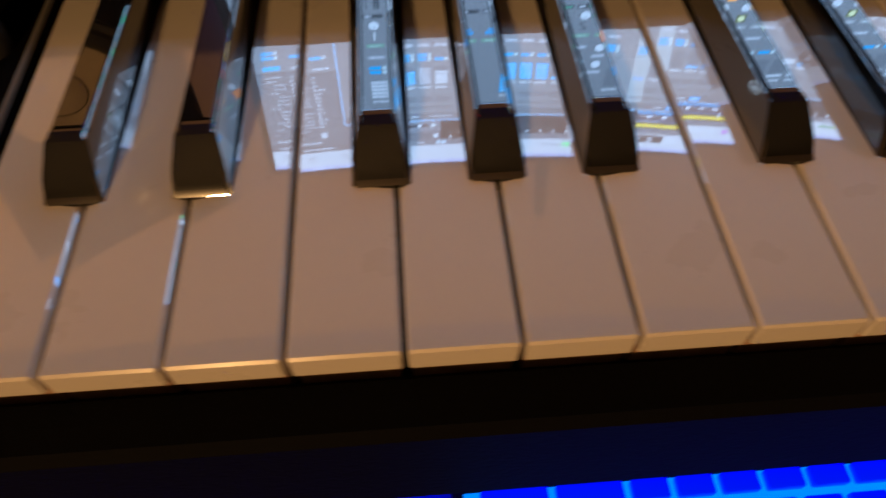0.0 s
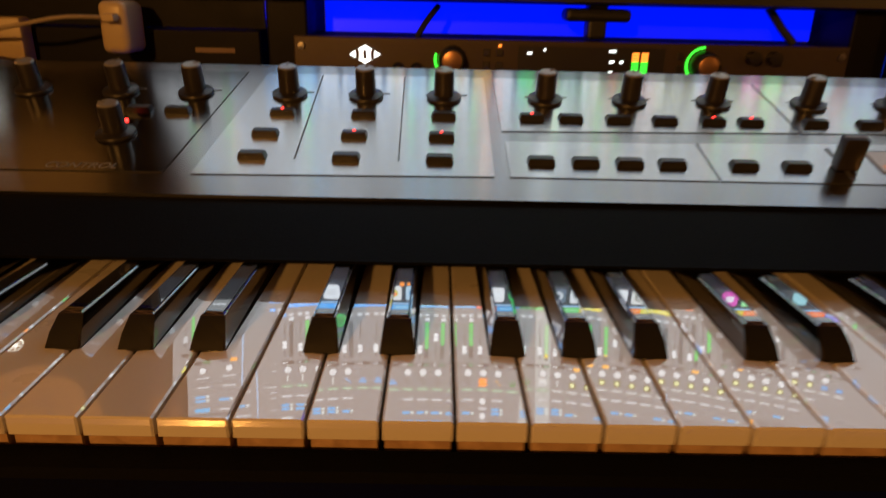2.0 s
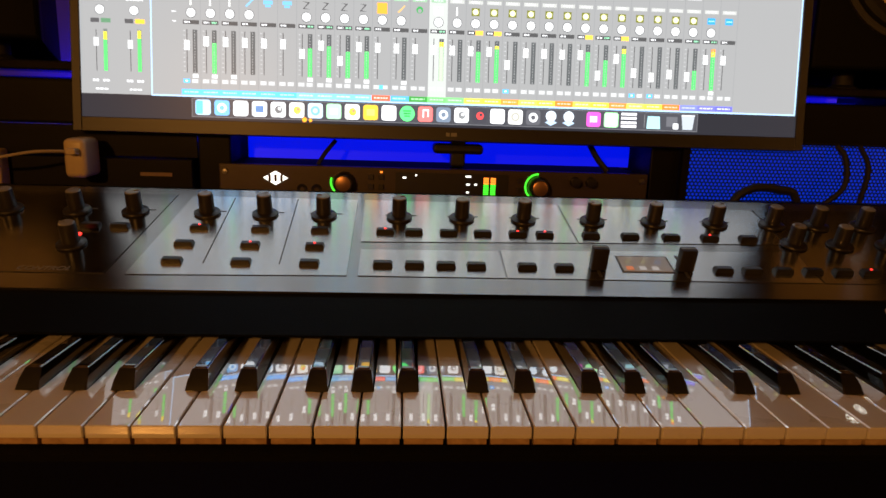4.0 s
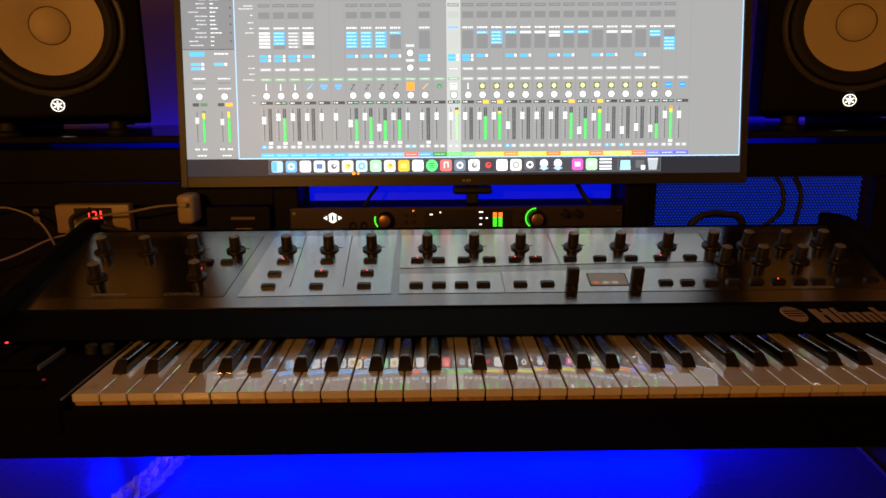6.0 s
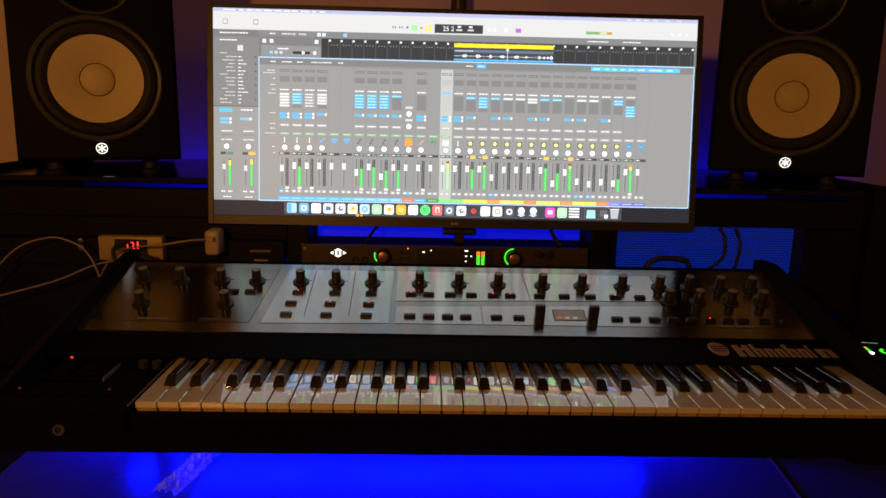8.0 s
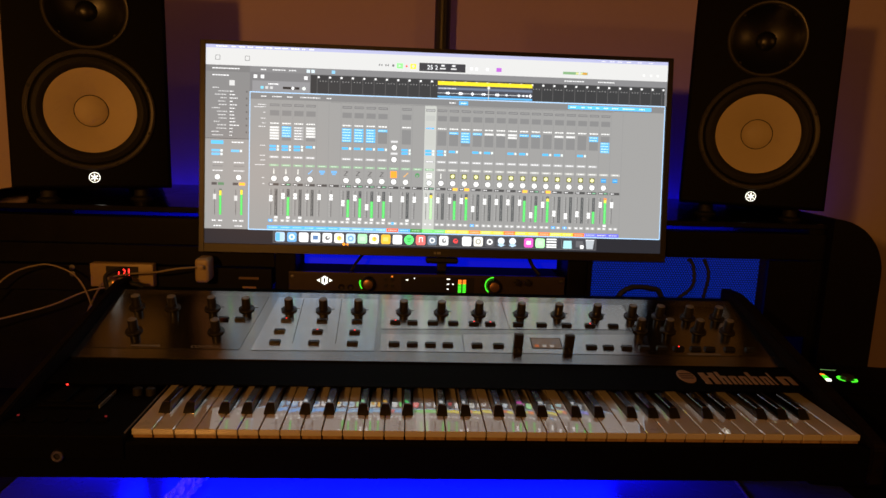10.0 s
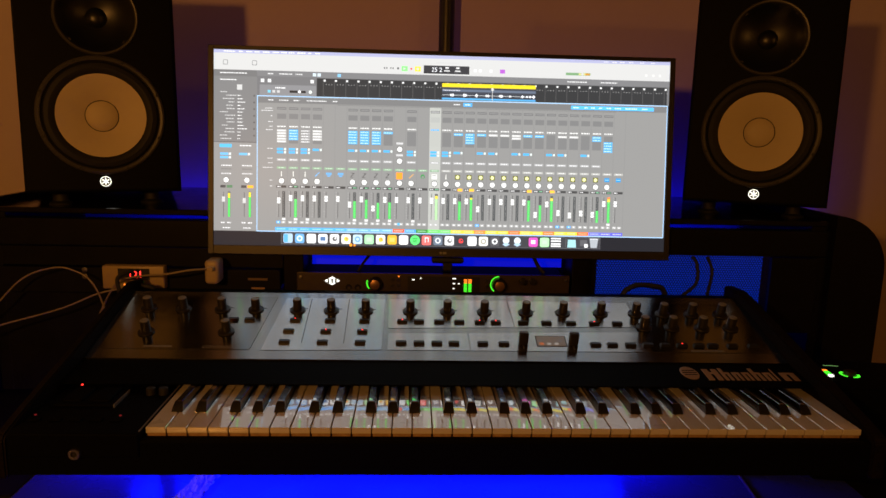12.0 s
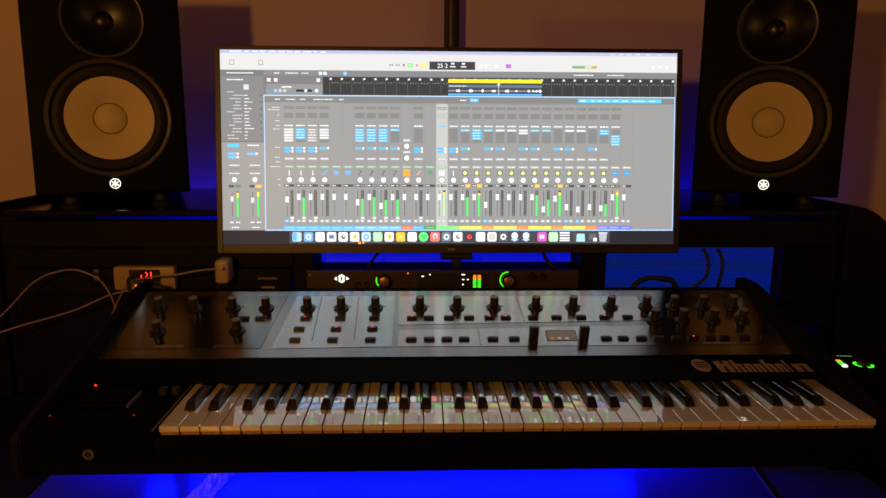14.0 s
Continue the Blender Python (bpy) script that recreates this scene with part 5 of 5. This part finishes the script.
def build_reflection_box():
    c = thing("reflection_box", "made-up black box, its lights standing in for a reflection", "controller", pose(0.932, 0.188, 0.66, 0, 0, -8))
    part("body", bx(-0.045, 0.12, -0.06, 0.07, 0, 0.14, 0.006, 3), BODY, c, "black box", True)
    part("knob", lathe(bmesh.new(), [(0.0088, 0), (0.0083, 0.006), (0, 0.0065)], 28, pose(0.018, 0.0, 0.14)), KNOBM, c, "", True)
    bm = bmesh.new()
    for q in (0, 1, 2, 3, 4, 5, 6, 7, 8, 9, 13, 14, 15, 16, 17, 18, 19, 20):
        t0, t1 = radians(115 + 12 * q), radians(115 + 12 * (q + 1))
        bm.faces.new([bm.verts.new((0.018 + r * math.cos(t), r * math.sin(t), 0.1406)) for r, t in ((0.0095, t0), (0.0140, t0), (0.0140, t1), (0.0095, t1))])
    part("light_ring", bm, GREENLED, c, "green ring standing in for a reflection")
    part("led", bx(-0.016, -0.010, -0.008, 0.006, 0.1402, 0.1425), GREENLED, c)
    part("led", bx(-0.016, -0.010, 0.0065, 0.012, 0.1402, 0.1425), ORANGELED, c)
    part("light_line", bx(-0.004, 0.018, 0.036, 0.0368, 0.1402, 0.1408), DIMGREEN, c, "thin dim green line standing in for a reflection")
    part("led", bx(-0.016, -0.010, -0.014, -0.0085, 0.1402, 0.1425), WHITELED, c)


build_reflection_box()


# ---- computer keyboard under the synthesizer ----
def build_keyboard():
    k = thing("computer_keyboard", "blue backlit computer keyboard lying on the desk", "keyboard", pose(0.125, -0.109, 0.66, 0, 0, 0))
    part("base", bx(-0.02, 0.42, -0.008, 0.124, 0, 0.014, 0.003), BODY, k)
    part("backlight", bx(-0.016, 0.416, -0.004, 0.1155, 0.0141, 0.0152), CYANGAP, k, "cyan backlight between the keys")
    caps = {}
    for j in range(6):
        y, d = (0.0125 + 0.0192 * j - 0.001, 0.0165) if j < 5 else (0.1078, 0.0070)
        x = -0.012 + (0.0, 0.004, 0.008, 0.004, 0.0, 0.0)[j]
        for i in range(24):
            w = 0.0262 if i < 2 and j == 5 else 0.0158
            if x + w > 0.415:
                break
            if (w, d) not in caps:
                caps[w, d] = part("keycap", bx(0.0013, w - 0.0013, 0.0, d, 0.016, 0.0205, 0.001), BLUEKEY, k, "", True)
                caps[w, d].matrix_local = pose(x, y, 0)
            else:
                share("keycap", caps[w, d].data, k, pose(x, y, 0))
            x += w


build_keyboard()


# ---- crumpled clear film on the desk ----
def build_film():
    bm = bmesh.new()
    n, rng = 14, random.Random(5)
    g = [[bm.verts.new((0.032 * i / n + rng.uniform(-0.002, 0.002), 0.11 * j / n + rng.uniform(-0.002, 0.002), 0.004 + rng.uniform(0, 0.016) * math.sin(math.pi * (i + 0.5) / (n + 1)))) for j in range(n + 1)] for i in range(n + 1)]
    for i in range(n):
        for j in range(n):
            bm.faces.new((g[i][j], g[i + 1][j], g[i + 1][j + 1], g[i][j + 1]))
    o = part("plastic_film", bm, FILM)
    o.matrix_world = pose(-0.008, 0.045, 0.661, 0, 0, -12)
    tagged(o, "crumpled clear plastic film on the desk", "film")


build_film()

# ---- unseen floor lamp stands, added under the warm lights ----
def build_lamp_stand(x, y):
    l = thing("added_lamp_stand", "unseen slim black floor lamp stand, added under a warm light", "lamp", pose(x, y, 0), "warm floor lamps")
    part("base", lathe(bmesh.new(), [(0, 0), (0.12, 0), (0.12, 0.015), (0, 0.02)], 28), BODY, l)
    part("pole", lathe(bmesh.new(), [(0.010, 0.015), (0.010, 1.26), (0, 1.26)], 12), BODY, l)


build_lamp_stand(-0.32, -1.25)
# these two stand under the added fill lights
build_lamp_stand(-1.25, 0.45)
build_lamp_stand(1.95, -1.10)
